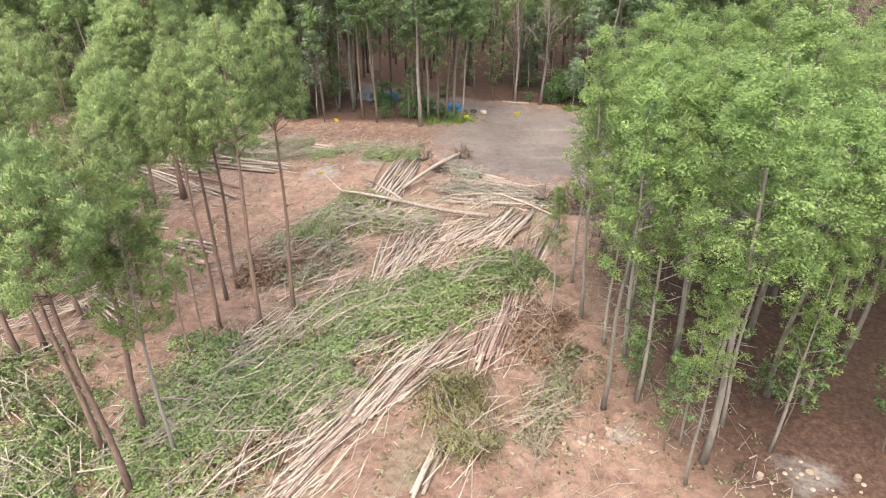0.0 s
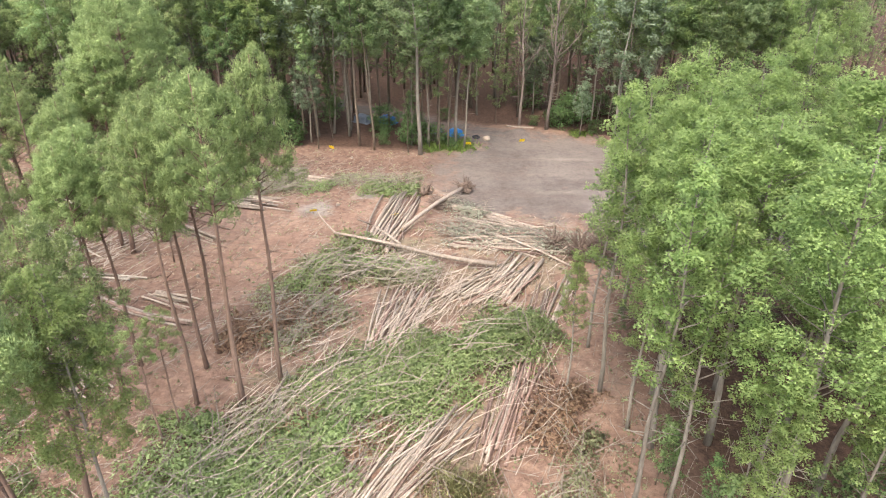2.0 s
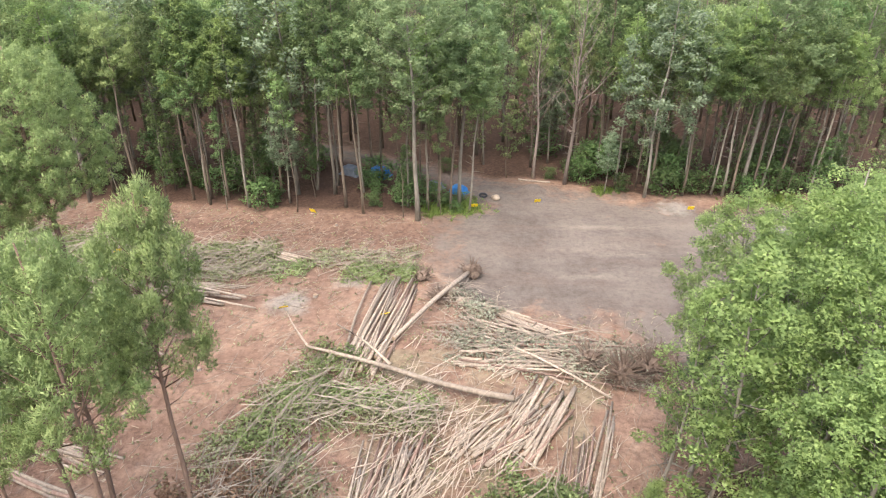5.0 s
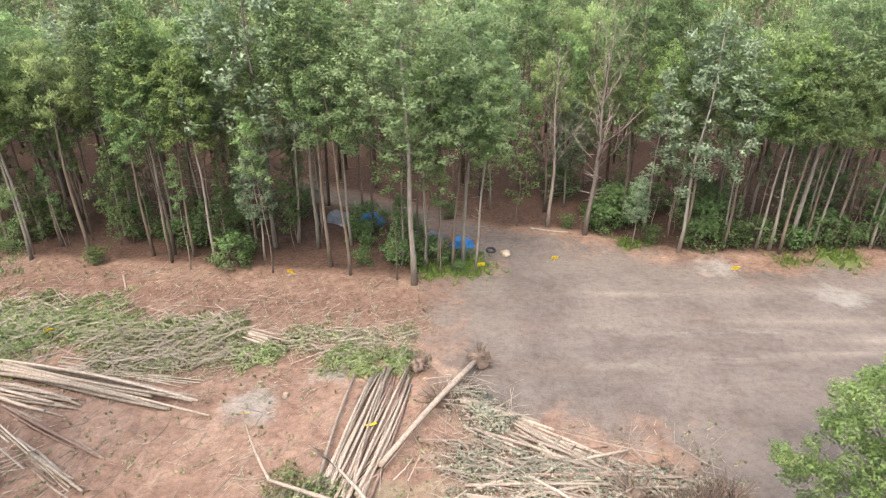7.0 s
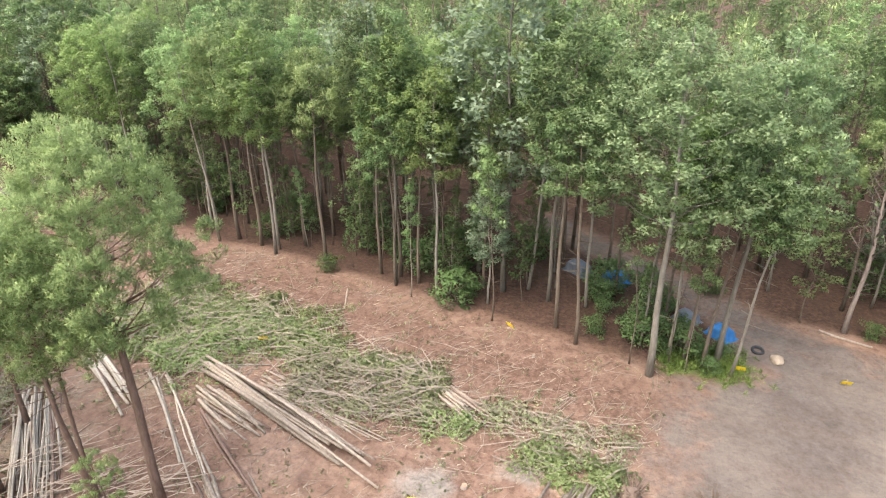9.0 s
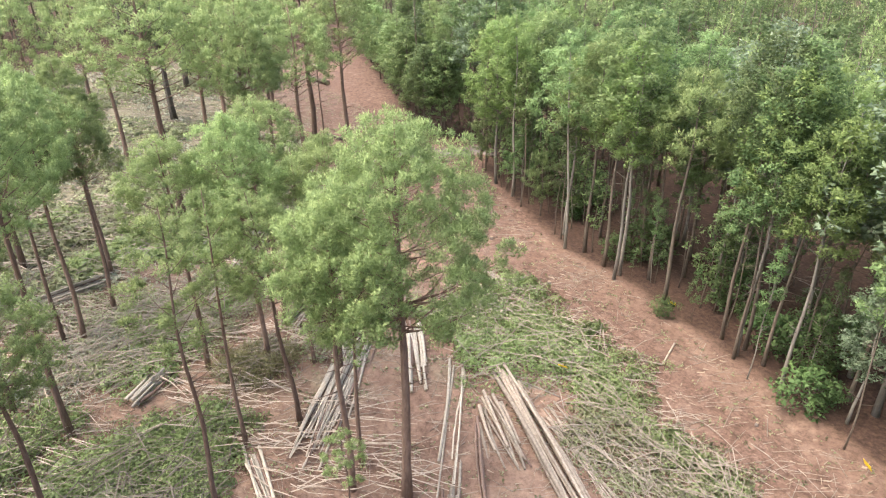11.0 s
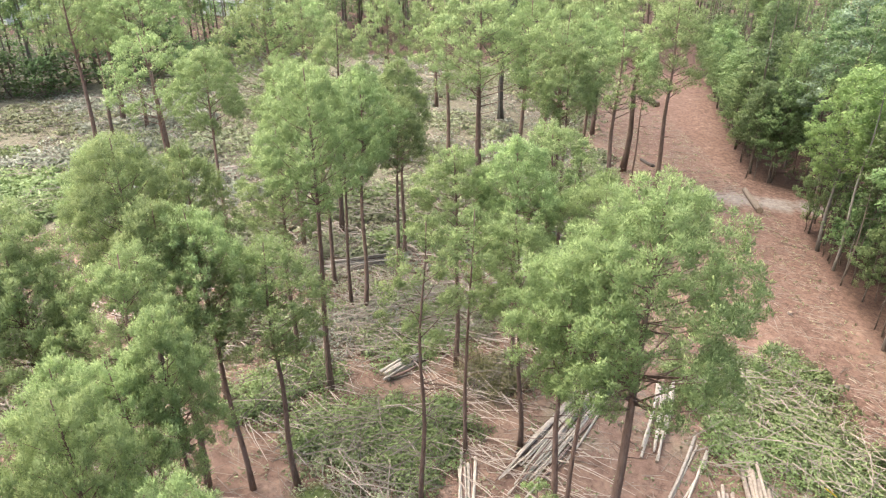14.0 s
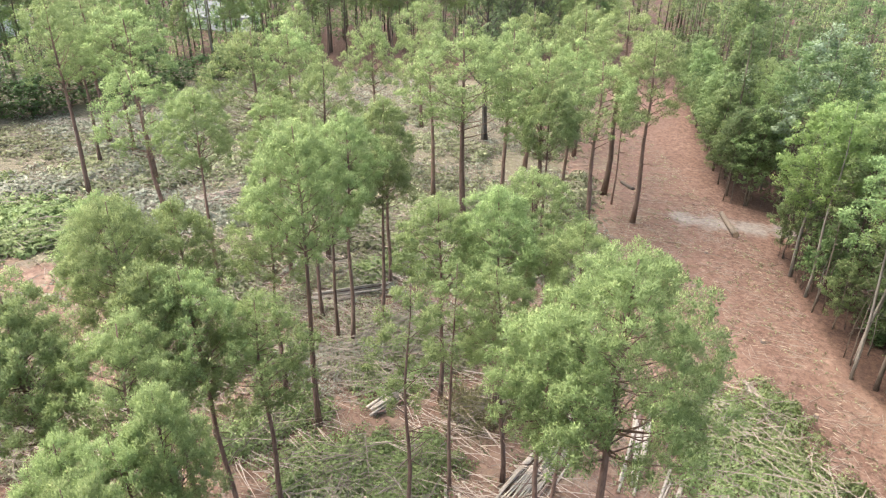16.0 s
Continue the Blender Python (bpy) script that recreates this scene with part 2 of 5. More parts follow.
# ---- plan ----
PAD = [(-0.5, 55), (1.5, 53.5), (11, 52), (12.5, 45), (22, 43), (42, 44), (70, 46), (70, 69), (33, 70.3), (22, 69.3), (14.5, 73.2), (9.5, 74.5),
       (6.5, 76), (3.5, 77), (-2, 81), (-14, 88), (-15, 86), (-3, 79.2), (1.8, 74.8), (3.0, 70.8), (-0.8, 66)]
EDGE = [(-140, 96), (-100, 84.6), (-76, 78), (-67, 75.6), (-64, 79.5), (-59, 79.5), (-56, 75.5), (-47, 73), (-36.8, 70.9), (-31, 71.5), (-20.6, 70.6), (-13, 69.6), (-7, 69), (-2.4, 68.4), (3.0, 70),
        (5.5, 77), (9, 77.5), (18, 73), (26, 72.6), (34, 73.4), (60, 73)]


def edge_y(x):
    """Where the back wood begins."""
    return float(np.interp(x, [p[0] for p in EDGE], [p[1] for p in EDGE]))


def ground_z(x, y):
    yy = min(max(y, -60.0), 110.0)
    z = -0.055 * (yy - 15)
    z += 0.10 * noise.noise(Vector((x * 0.16, y * 0.16, 0))) + 0.04 * noise.noise(Vector((x * 0.6, y * 0.6, 3)))
    return z


def pad_distance(px, py):
    """Signed distance to the gravel pad's outline, positive inside."""
    best = np.full(px.shape, 1e9)
    inside = np.zeros(px.shape, bool)
    for (ax, ay), (bx, by) in zip(PAD, PAD[1:] + PAD[:1]):
        dx, dy = bx - ax, by - ay
        s = np.clip(((px - ax) * dx + (py - ay) * dy) / (dx * dx + dy * dy), 0, 1)
        best = np.minimum(best, np.hypot(px - ax - s * dx, py - ay - s * dy))
        cross = (ay > py) != (by > py)
        inside ^= cross & (px < ax + (py - ay) * dx / (dy if dy else 1e-9))
    return np.where(inside, best, -best)


def mesh_of(name, verts, faces, mats, smooth=False, index=None, normals=None):
    me = bpy.data.meshes.new(name)
    me.from_pydata(np.asarray(verts).tolist(), [], faces if isinstance(faces, list) else faces.tolist())
    for m in mats:
        me.materials.append(m)
    if smooth:
        me.polygons.foreach_set("use_smooth", [True] * len(me.polygons))
    if index is not None:
        me.polygons.foreach_set("material_index", index)
    me.update()
    if normals is not None:
        me.normals_split_custom_set_from_vertices(np.asarray(normals).tolist())
    return me


def part(name, me, parent, label=""):
    ob = new(name, me)
    ob.parent = parent
    return tagged(ob, label)


def build_ground():
    def axis(lo, hi, step, far):
        mid = list(np.arange(lo, hi + 0.01, step))
        out, d = [], step
        while d < far:
            d *= 1.5
            out.append(d)
        out = np.cumsum(out)
        return np.array([lo - v for v in out[::-1]] + mid + [hi + v for v in out])

    xs, ys = axis(-100, 45, 0.7, 900), axis(2, 92, 0.7, 900)
    gx, gy = np.meshgrid(xs, ys)
    z = np.array([ground_z(a, b) for a, b in zip(gx.ravel(), gy.ravel())])
    px, py = gx.ravel(), gy.ravel()
    pad = np.clip(pad_distance(px, py) / 5.5 + 0.5, 0, 1)
    # spoil heap beside the track, and shallow wheel ruts on the pad
    z += 0.7 * np.exp(-((px - 8.2) ** 2 + (py - 74.2) ** 2) / 1.6)
    for y0 in (59.6, 61.6):
        z -= 0.07 * pad * np.exp(-((py - y0 - 0.05 * (px - 10)) / 0.35) ** 2) * (px > 6)
    nx, ny = len(xs), len(ys)
    idx = np.arange(nx * ny).reshape(ny, nx)
    quads = np.stack([idx[:-1, :-1], idx[:-1, 1:], idx[1:, 1:], idx[1:, :-1]], -1).reshape(-1, 4)
    me = mesh_of("ground", np.stack([px, py, z], 1), quads, [GROUND], True)
    ey = np.interp(px, [p[0] for p in EDGE], [p[1] for p in EDGE])
    litter = np.clip((py - ey) / 3 + 0.4, 0, 1)
    litter = np.maximum(litter, 0.85 * np.clip((px - 5) / 9, 0, 1) * np.clip((42 - py) / 4, 0, 1) * np.clip((py - 15) / 4, 0, 1))
    litter = np.maximum(litter, np.clip((-112 - px) / 6, 0, 1))
    litter = litter * (1 - np.clip(pad * 1.4, 0, 1))
    clay = np.exp(-((py - ey + 4.5) / 3.2) ** 2) * np.clip((2 - px) / 3, 0, 1)
    clay = np.maximum(clay, 0.9 * np.clip((-36 - px) / 8, 0, 1) * np.clip((py - 60) / 4, 0, 1))

    def spots(*rows):
        return np.max([np.exp(-((px - a) ** 2 + (py - b) ** 2) / (r * r)) for a, b, r in rows], 0)

    sand = spots((-10.3, 54.2, 1.9), (-6.5, 57.0, 1.2), (-62.5, 69.5, 2.4), (-61.5, 72.5, 2.6), (-60.5, 75.5, 2.4), (-60, 78.5, 2.2), (15, 19.3, 1.4), (8, 21.8, 0.9), (20, 70.5, 2.0), (27, 66, 2))
    grass = spots((1.2, 70.4, 2.2), (-0.8, 69.6, 1.6), (30, 72, 2.2), (14.5, 74.5, 1.2), (-104, -2, 5), (-100, 14, 6), (-60, 4, 5), (-56, 8, 5), (-24, 36, 1.5))
    rut = np.zeros_like(px)
    for y0, slope, wide in ((63.3, -0.012, 0.28), (62.0, -0.062, 0.3), (58.0, 0.10, 0.35), (66.5, 0.02, 0.3)):
        rut = np.maximum(rut, pad * np.exp(-((py - y0 - slope * (px - 9)) / wide) ** 2) * np.clip((px - 7) / 4, 0, 1))
    field = np.clip((-44 - px) / 10, 0, 1) * np.clip((62 - py) / 5, 0, 1)
    field = np.maximum(field, np.clip(1.15 - np.abs(px + 4.5 - 0.33 * (py - 28)) / 8.5, 0, 0.42) * (py < 49) * np.clip((py - 8) / 6, 0, 1))
    field = np.maximum(field, 0.36 * np.clip((-22 - px) / 6, 0, 1) * np.clip((ey - 9 - py) / 3, 0, 1))
    for key, val in (("gravel", pad), ("litter", litter), ("clay", clay), ("sand", sand), ("grass", grass), ("field", field), ("rut", rut)):
        me.attributes.new(key, "FLOAT", "POINT").data.foreach_set("value", val.astype(np.float32))
    tagged(new("ground", me), "cleared reddish clay soil with chips and grey gravel pad", "ground", kind="structure")


build_ground()


# ---- trees ----
def tube(rng, points, radii, sides=7):
    """A closed bent tube through points: verts and faces."""
    v, f = [], []
    n = len(points)
    for i, p in enumerate(points):
        a, b = points[max(i - 1, 0)], points[min(i + 1, n - 1)]
        d = (Vector(b) - Vector(a)).normalized()
        u = d.orthogonal().normalized()
        w = d.cross(u)
        for s in range(sides):
            an = 2 * math.pi * s / sides
            v.append(Vector(p) + (u * math.cos(an) + w * math.sin(an)) * radii[i])
    for i in range(n - 1):
        for s in range(sides):
            a, b = i * sides + s, i * sides + (s + 1) % sides
            f.append([a, b, b + sides, a + sides])
    f.append(list(range(sides))[::-1])
    f.append([(n - 1) * sides + s for s in range(sides)])
    return [tuple(p) for p in v], f


class Soup:
    """Vertices and faces gathered from several pieces."""

    def __init__(self):
        self.v, self.f = [], []

    def add(self, v, f):
        o = len(self.v)
        self.v.extend(v)
        self.f.extend([[i + o for i in q] for q in f])


def facing(v, outward):
    """Wind each blade so that its front looks the way its tuft bulges; v is blades x corners x 3."""
    g = np.cross(v[:, 1] - v[:, 0], v[:, -1] - v[:, 0])
    flip = (g * outward).sum(1) < 0
    v[flip] = v[flip][:, ::-1]
    return v


def bulge(off, centre_off):
    """The direction that a blade's surface follows: its tuft's bulge, the crown's bulge and the light above."""
    o = off / (np.linalg.norm(off, axis=1)[:, None] + 1e-9)
    c = centre_off / (np.linalg.norm(centre_off, axis=1)[:, None] + 1e-9)
    n = o * 0.8 + c * 0.35 + np.array([0, 0, 0.5])
    return n / (np.linalg.norm(n, axis=1)[:, None] + 1e-9)


def needles(rng, centres, radius, count, length, width):
    """Rounded tufts of thin needle blades: corners, faces, normals."""
    centres = np.asarray(centres)
    big = np.repeat(rng.uniform(0.65, 1.25, (len(centres), 1)), count, 0)
    c = np.repeat(centres, count, 0)
    n = len(c)
    off = rng.normal(size=(n, 3))
    off /= np.linalg.norm(off, axis=1)[:, None]
    off = off * radius * big * rng.uniform(0.1, 1.0, (n, 1)) ** 0.5
    off[:, 2] *= 0.9
    d = off / radius + rng.normal(size=(n, 3)) * 0.45 + np.array([0, 0, 0.55])
    d /= np.linalg.norm(d, axis=1)[:, None]
    base = c + off
    tip = base + d * length * rng.uniform(0.6, 1.2, (n, 1))
    side = np.cross(d, rng.normal(size=(n, 3)))
    side /= np.linalg.norm(side, axis=1)[:, None] + 1e-9
    w = width * rng.uniform(0.5, 1.6, (n, 1))
    out = bulge(off, c - centres.mean(0))
    v = facing(np.stack([tip, base + side * w, base - side * w], 1), out)
    # each tuft's random tone, plus shade painted in: inner and lower blades darker
    shade_tone = np.repeat(rng.random(len(centres)) * 0.5, count)[:, None] + np.clip(np.linalg.norm(off, axis=1)[:, None] / radius - 0.35, 0, 0.7) * 0.6 + np.clip(off[:, 2:] / radius, -0.6, 0.7) * 0.4
    return v.reshape(-1, 3), np.arange(3 * n).reshape(-1, 3), np.repeat(out, 3, 0), np.repeat(shade_tone, 3)


def leaves(rng, centres, radius, count, size, flat=0.7):
    """Leaf blades scattered round each centre: corners, faces, normals."""
    centres = np.asarray(centres)
    c = np.repeat(centres, count, 0)
    n = len(c)
    off = rng.normal(size=(n, 3))
    off /= np.linalg.norm(off, axis=1)[:, None]
    off *= radius * rng.uniform(0.2, 1.0, (n, 1)) ** 0.6
    off[:, 2] *= flat
    p = c + off
    d = rng.normal(size=(n, 3)) + off * 0.8 / radius
    d[:, 2] *= 0.5
    d[:, 2] -= 0.15
    d /= np.linalg.norm(d, axis=1)[:, None]
    up = rng.normal(size=(n, 3)) * 0.45 + np.array([0, 0, 1.0])
    side = np.cross(d, up)
    side /= np.linalg.norm(side, axis=1)[:, None] + 1e-9
    s = size * rng.uniform(0.55, 1.25, (n, 1))
    out = bulge(off, c - centres.mean(0)) + rng.normal(size=(n, 3)) * 0.16
    out /= np.linalg.norm(out, axis=1)[:, None]
    v = facing(np.stack([p - side * s * 0.42, p + side * s * 0.42, p + d * s * 1.1], 1), out)
    # random tone per clump; painted light makes upper leaves paler, lower ones darker
    shade_tone = np.repeat(rng.random(len(centres)) * 0.7, count)[:, None] + np.clip(off[:, 2:] / radius, -0.2, 0.5) * 0.5
    return v.reshape(-1, 3), np.arange(3 * n).reshape(-1, 3), np.repeat(out, 3, 0), np.repeat(shade_tone, 3)


def leafy(name, made, mat):
    """A mesh of leaf or needle blades; "tone" is each tuft's random paleness plus its painted shade."""
    v, f, n, tone = made
    me = mesh_of(name, v, f, [mat], True, normals=n)
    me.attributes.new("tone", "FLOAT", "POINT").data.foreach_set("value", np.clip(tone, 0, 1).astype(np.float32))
    return me


def trunk_line(rng, height, bend, steps=9):
    a, k = rng.uniform(0, 2 * math.pi), rng.uniform(0.3, 1.0) * bend
    ph = rng.uniform(0, 6)
    return [(k * math.cos(a) * (i / steps) ** 2 + 0.08 * math.sin(ph + i), k * math.sin(a) * (i / steps) ** 2 + 0.08 * math.cos(ph + i * 1.3), height * i / steps - (0.25 if i == 0 else 0)) for i in range(steps + 1)]


def on_line(line, s):
    q = s * (len(line) - 1)
    i = min(int(q), len(line) - 2)
    return Vector(line[i]).lerp(Vector(line[i + 1]), q - i)


def tree(name, label, category, seed, height, radius, crown_from, limbs, clumps, count, style, trunk_r, leaf_mat, bark_mat, bend=0.6, leaf=0.24, clump_r=0.6, shape="round", stubs=0):
    """A tree at the origin: trunk with limbs, and a crown of tufts or leaf clumps at the limbs' ends."""
    rng = np.random.default_rng(seed)
    root = tagged(new(name), label, category)
    line = trunk_line(rng, height, bend)
    wood = Soup()
    radii = [trunk_r * (1.25 if i == 0 else 1) * (1 - 0.86 * (i / 9) ** 1.1) for i in range(10)]
    wood.add(*tube(rng, line, radii))
    tips, arms = [], Soup()
    low, tall = crown_from * height, (1 - crown_from) * height
    for j in range(limbs if shape == "dome" else 0):
        # puffs of foliage over an egg-shaped crown, each at a bough's end
        cz = 1 - 1.62 * (j + 0.5) / limbs
        out = math.sqrt(1 - cz * cz) * (1 - 0.22 * max(0, cz)) * rng.uniform(0.55, 0.98) * radius
        az, z = j * 2.4 + rng.uniform(-0.35, 0.35), low + tall * (0.46 + 0.50 * cz * rng.uniform(0.86, 1.0))
        axis = on_line(line, min(0.98, z / height))
        puff = axis + Vector((out * math.cos(az), out * math.sin(az), 0))
        foot = on_line(line, max(crown_from * 0.96, min(0.97, (z - 0.55 * out - 0.2) / height)))
        r0 = max(0.018, trunk_r * 0.21 * (1 - 0.6 * (z - low) / tall))
        arms.add(*tube(rng, [foot, foot.lerp(puff, 0.5) + Vector((0, 0, -0.08 * out)), puff], [r0, r0 * 0.7, r0 * 0.25], 4))
        size = (radius * tall * tall / 9) ** (1 / 3) * rng.uniform(0.25, 0.42) if style == "leaf" else radius * rng.uniform(0.19, 0.32)
        away = np.array((math.cos(az), math.sin(az), 0)) * out / radius
        for q in range(clumps):
            way = rng.normal(size=3) + away * 0.5
            way[2] = way[2] * 0.9 + 0.35
            way /= np.linalg.norm(way)
            tips.append(np.array(puff) + way * size * rng.uniform(0.55, 1.08))
    for j in range(0 if shape == "dome" else limbs):
        s = (j + rng.uniform(0, 1)) / limbs
        at = crown_from + (0.99 - crown_from) * s
        p = on_line(line, at)
        if shape == "round":
            reach = radius * (0.30 + 0.75 * math.sin(math.pi * min(1, 0.16 + s * 0.80)) ** 0.8) * rng.uniform(0.6, 1.12)
            if s > 0.9:
                reach *= 0.6
        elif shape == "spire":
            reach = radius * (0.45 + 0.62 * math.sin(math.pi * min(1, s * 0.9 + 0.22))) * (1.12 - 0.55 * s) * rng.uniform(0.7, 1.1)
        else:
            reach = radius * (0.9 - 0.5 * s) * rng.uniform(0.35, 1.15)
        az = j * 2.4 + rng.uniform(-0.5, 0.5)
        lift = rng.uniform(0.05, 0.5) + 0.5 * s + {"spire": 0.4, "fan": 0.8}.get(shape, 0.0)
        tip = p + Vector((math.cos(az), math.sin(az), lift)) * reach
        mid = p.lerp(tip, 0.5) + Vector((0, 0, -0.10 * reach))
        r0 = max(0.018, trunk_r * 0.34 * (1 - 0.6 * s))
        arms.add(*tube(rng, [p, mid, tip], [r0, r0 * 0.7, r0 * 0.25], 4))
        if shape == "fan":
            for q in range(5):
                a0 = mid.lerp(tip, rng.uniform(-0.3, 1.0))
                arms.add(*tube(rng, [a0, a0 + Vector(rng.normal(size=3) + np.array([0, 0, 1.1])) * reach * 0.22], [r0 * 0.5, 0.008], 3))
        for q in range(clumps):
            f = 0.4 + 0.62 * (q + rng.uniform(0, 1)) / clumps
            sp = reach * 0.24 * (1.1 - 0.3 * f)
            tips.append(np.array(p.lerp(mid, f * 2) if f < 0.5 else mid.lerp(tip, f * 2 - 1)) + rng.normal(size=3) * np.array([sp, sp, sp * 0.55]))
    tips.append(np.array(line[-1]))
    for j in range(stubs):
        p = on_line(line, rng.uniform(min(0.25, 0.5 * crown_from), crown_from))
        az = rng.uniform(0, 6.28)
        arms.add(*tube(rng, [p, p + Vector((math.cos(az), math.sin(az), rng.uniform(-0.2, 0.5))) * rng.uniform(0.4, 1.3)], [0.03, 0.008], 3))
    part("trunk", mesh_of("trunk", wood.v, wood.f, [bark_mat], True), root)
    tagged(part("branchwork", mesh_of("branchwork", arms.v, arms.f, [bark_mat], True), root), kind="stuff")
    if count:
        make = needles(rng, tips, clump_r, count, leaf, leaf * 0.13) if style == "needle" else leaves(rng, tips, clump_r, count, leaf)
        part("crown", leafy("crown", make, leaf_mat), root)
    return root


planted = []


class Kind:
    """One kind of tree: some shapes, each used first as it is and then copied."""

    def __init__(self, group, shapes):
        self.group, self.shapes, self.used = group, shapes, set()

    def plant(self, x, y, height, turn, width=1.0, which=None, lean=(0, 0)):
        i = (len(planted) if which is None else which) % len(self.shapes)
        src, h0 = self.shapes[i]
        k = height / h0
        m = pose(x, y, ground_z(x, y), lean[0], lean[1], turn) @ Matrix.Diagonal((k * width, k * width, k, 1))
        if i in self.used:
            ob = copy_thing(src, m)
        else:
            self.used.add(i)
            ob = src
            ob.matrix_basis = m
        tagged(ob, group=self.group)
        planted.append((x, y))
        return ob


PINE = "tall loblolly pine with bare lower trunk standing in the clearing"
pines = Kind("pines in the clearing", [(tree("pine_tree", PINE, "pine tree", 11 + i, 16, [2.5, 2.8, 2.3, 2.9, 2.6][i], [0.60, 0.56, 0.64, 0.57, 0.62][i], 46, 11, 84, "needle", 0.175, PINE_LEAF, PINE_BARK, 0.35, 0.13, 0.24, "dome", 9), 16.0) for i in range(5)])
far_pines = Kind("pines in the clearing", [(tree("pine_tree", "tall pine standing far out in the cleared field", "pine tree", 21 + i, 16, [2.9, 3.2][i], 0.54, 36, 7, 60, "needle", 0.22, PINE_LEAF, PINE_BARK, 0.35, 0.19, 0.32, "dome", 6), 16.0) for i in range(2)])
big_pine = Kind("pines in the clearing", [(tree("pine_tree", "broad full-crowned loblolly pine beside a brush heap", "pine tree", 31, 17.5, 3.7, 0.5, 84, 14, 84, "needle", 0.23, PINE_LEAF, PINE_BARK, 0.4, 0.13, 0.25, "dome", 5), 17.5)])
thin_pine = Kind("pines in the clearing", [(tree("pine_tree", "slender pine with a sparse thin crown", "pine tree", 41 + i, 14.5, 1.8, 0.56, 18, 7, 84, "needle", 0.12, PINE_LEAF, PINE_BARK, 0.4, 0.13, 0.22, "dome", 12), 14.5) for i in range(2)])
tulips = Kind("broadleaf stand beside the clearing", [(tree("tulip_tree", "tall slim broadleaf tree with bright green crown", "tree", 51 + i, 16, [2.1, 2.5, 2.0, 2.3][i], [0.40, 0.48, 0.44, 0.52][i], 44, 8, 96, "leaf", 0.14, HW_LEAF, PALE_BARK, 0.7, 0.082, 0.33, "dome", 8), 16.0) for i in range(4)])
thin_tulips = Kind("broadleaf stand beside the clearing", [(tree("tulip_tree", "slender sparse broadleaf tree with pale trunk", "tree", 56 + i, 15, [1.7, 1.5][i], [0.40, 0.5][i], 26, 5, 52, "leaf", 0.11, HW_LEAF, PALE_BARK, 0.8, 0.105, 0.33, "spire", 14), 15.0) for i in range(2)])
wood_hw = Kind("trees of the back wood", [(tree("forest_tree", "slim forest tree with pale trunk and green crown", "tree", 61 + i, 17, [2.2, 2.9, 2.0, 2.6, 3.0][i], [0.52, 0.58, 0.48, 0.62, 0.55][i], 26, 6, 52, "leaf", 0.13, [EDGE_LEAF, WOOD_LEAF, HW_LEAF, WOOD_LEAF, EDGE_LEAF][i], [PALE_BARK, DARK_BARK][i % 2], 0.6, 0.15, 0.42, "dome", 12), 17.0) for i in range(5)])
wood_pine = Kind("pines of the back wood", [(tree("forest_pine", "dark forest pine in the back wood", "pine tree", 71 + i, 17, [2.2, 2.6, 2.4][i], [0.55, 0.62, 0.58][i], 22, 9, 50, "needle", 0.15, PINE_LEAF, DARK_BARK, 0.4, 0.23, 0.34, "dome", 8), 17.0) for i in range(3)])
poles = Kind("slim stems of the wood's edge", [(tree("young_tree", "slim young forest tree with a bare thin stem", "tree", 121 + i, 11, [1.0, 1.2, 0.8][i], [0.6, 0.68, 0.5][i], 13, 3, 40, "leaf", 0.05, [EDGE_LEAF, WOOD_LEAF, WOOD_LEAF][i], [DARK_BARK, DARK_BARK, PALE_BARK][i], 0.9, 0.14, 0.36, "spire", 7), 11.0) for i in range(3)])
oaks = Kind("dark trees beyond the field", [(tree("oak_tree", "tall dark oak with spreading limbs and thin crown", "tree", 131 + i, 18, 4.6, 0.32, 26, 6, 34, "leaf", 0.36, OAK_LEAF, OAK_BARK, 0.5, 0.24, 0.55, "fan", 6), 18.0) for i in range(2)])
broad_hw = Kind("trees of the back wood", [(tree("forest_tree", "broad forest tree with full bright green crown", "tree", 141 + i, 18, [3.9, 3.2][i], [0.42, 0.36][i], 52, 7, 60, "leaf", 0.19, [BROAD_LEAF, HW_LEAF][i], PALE_BARK, 0.5, 0.15, 0.42, "dome", 6), 18.0) for i in range(2)])
low_hw = Kind("trees along the cleared strip", [(tree("forest_tree", "low-crowned forest tree beside the cleared strip", "tree", 151 + i, 11, [2.6, 2.2][i], [0.16, 0.22][i], 34, 6, 44, "leaf", 0.12, [EDGE_LEAF, WOOD_LEAF][i], DARK_BARK, 0.5, 0.17, 0.42, "dome", 2), 11.0) for i in range(2)])
silver = Kind("trees of the back wood", [(tree("forest_tree", "forest tree with pale silvery leaf undersides", "tree", 81 + i, 14, [1.5, 3.0][i], [0.25, 0.26][i], 34, 6, 42, "leaf", 0.11, SILVER_LEAF, PALE_BARK, 0.5, 0.17, 0.42, "dome"), 14.0) for i in range(2)])
bare = Kind("bare trees of the back wood", [(tree("dead_tree", "bare dying tree with grey-brown branches", "tree", 91, 15, 3.0, 0.35, 34, 1, 3, "leaf", 0.17, WOOD_LEAF, DEAD_BARK, 0.6, 0.2, 0.4, "fan", 20), 15.0)])
saplings = Kind("saplings at the wood's edge", [(tree("sapling", "thin leafy sapling at the edge of the wood", "sapling", 101 + i, 6, 1.0, 0.25, 14, 3, 20, "leaf", 0.04, [WOOD_LEAF, SHRUB_LEAF, EDGE_LEAF][i], DARK_BARK, 0.6, 0.15, 0.3, "spire"), 6.0) for i in range(3)])
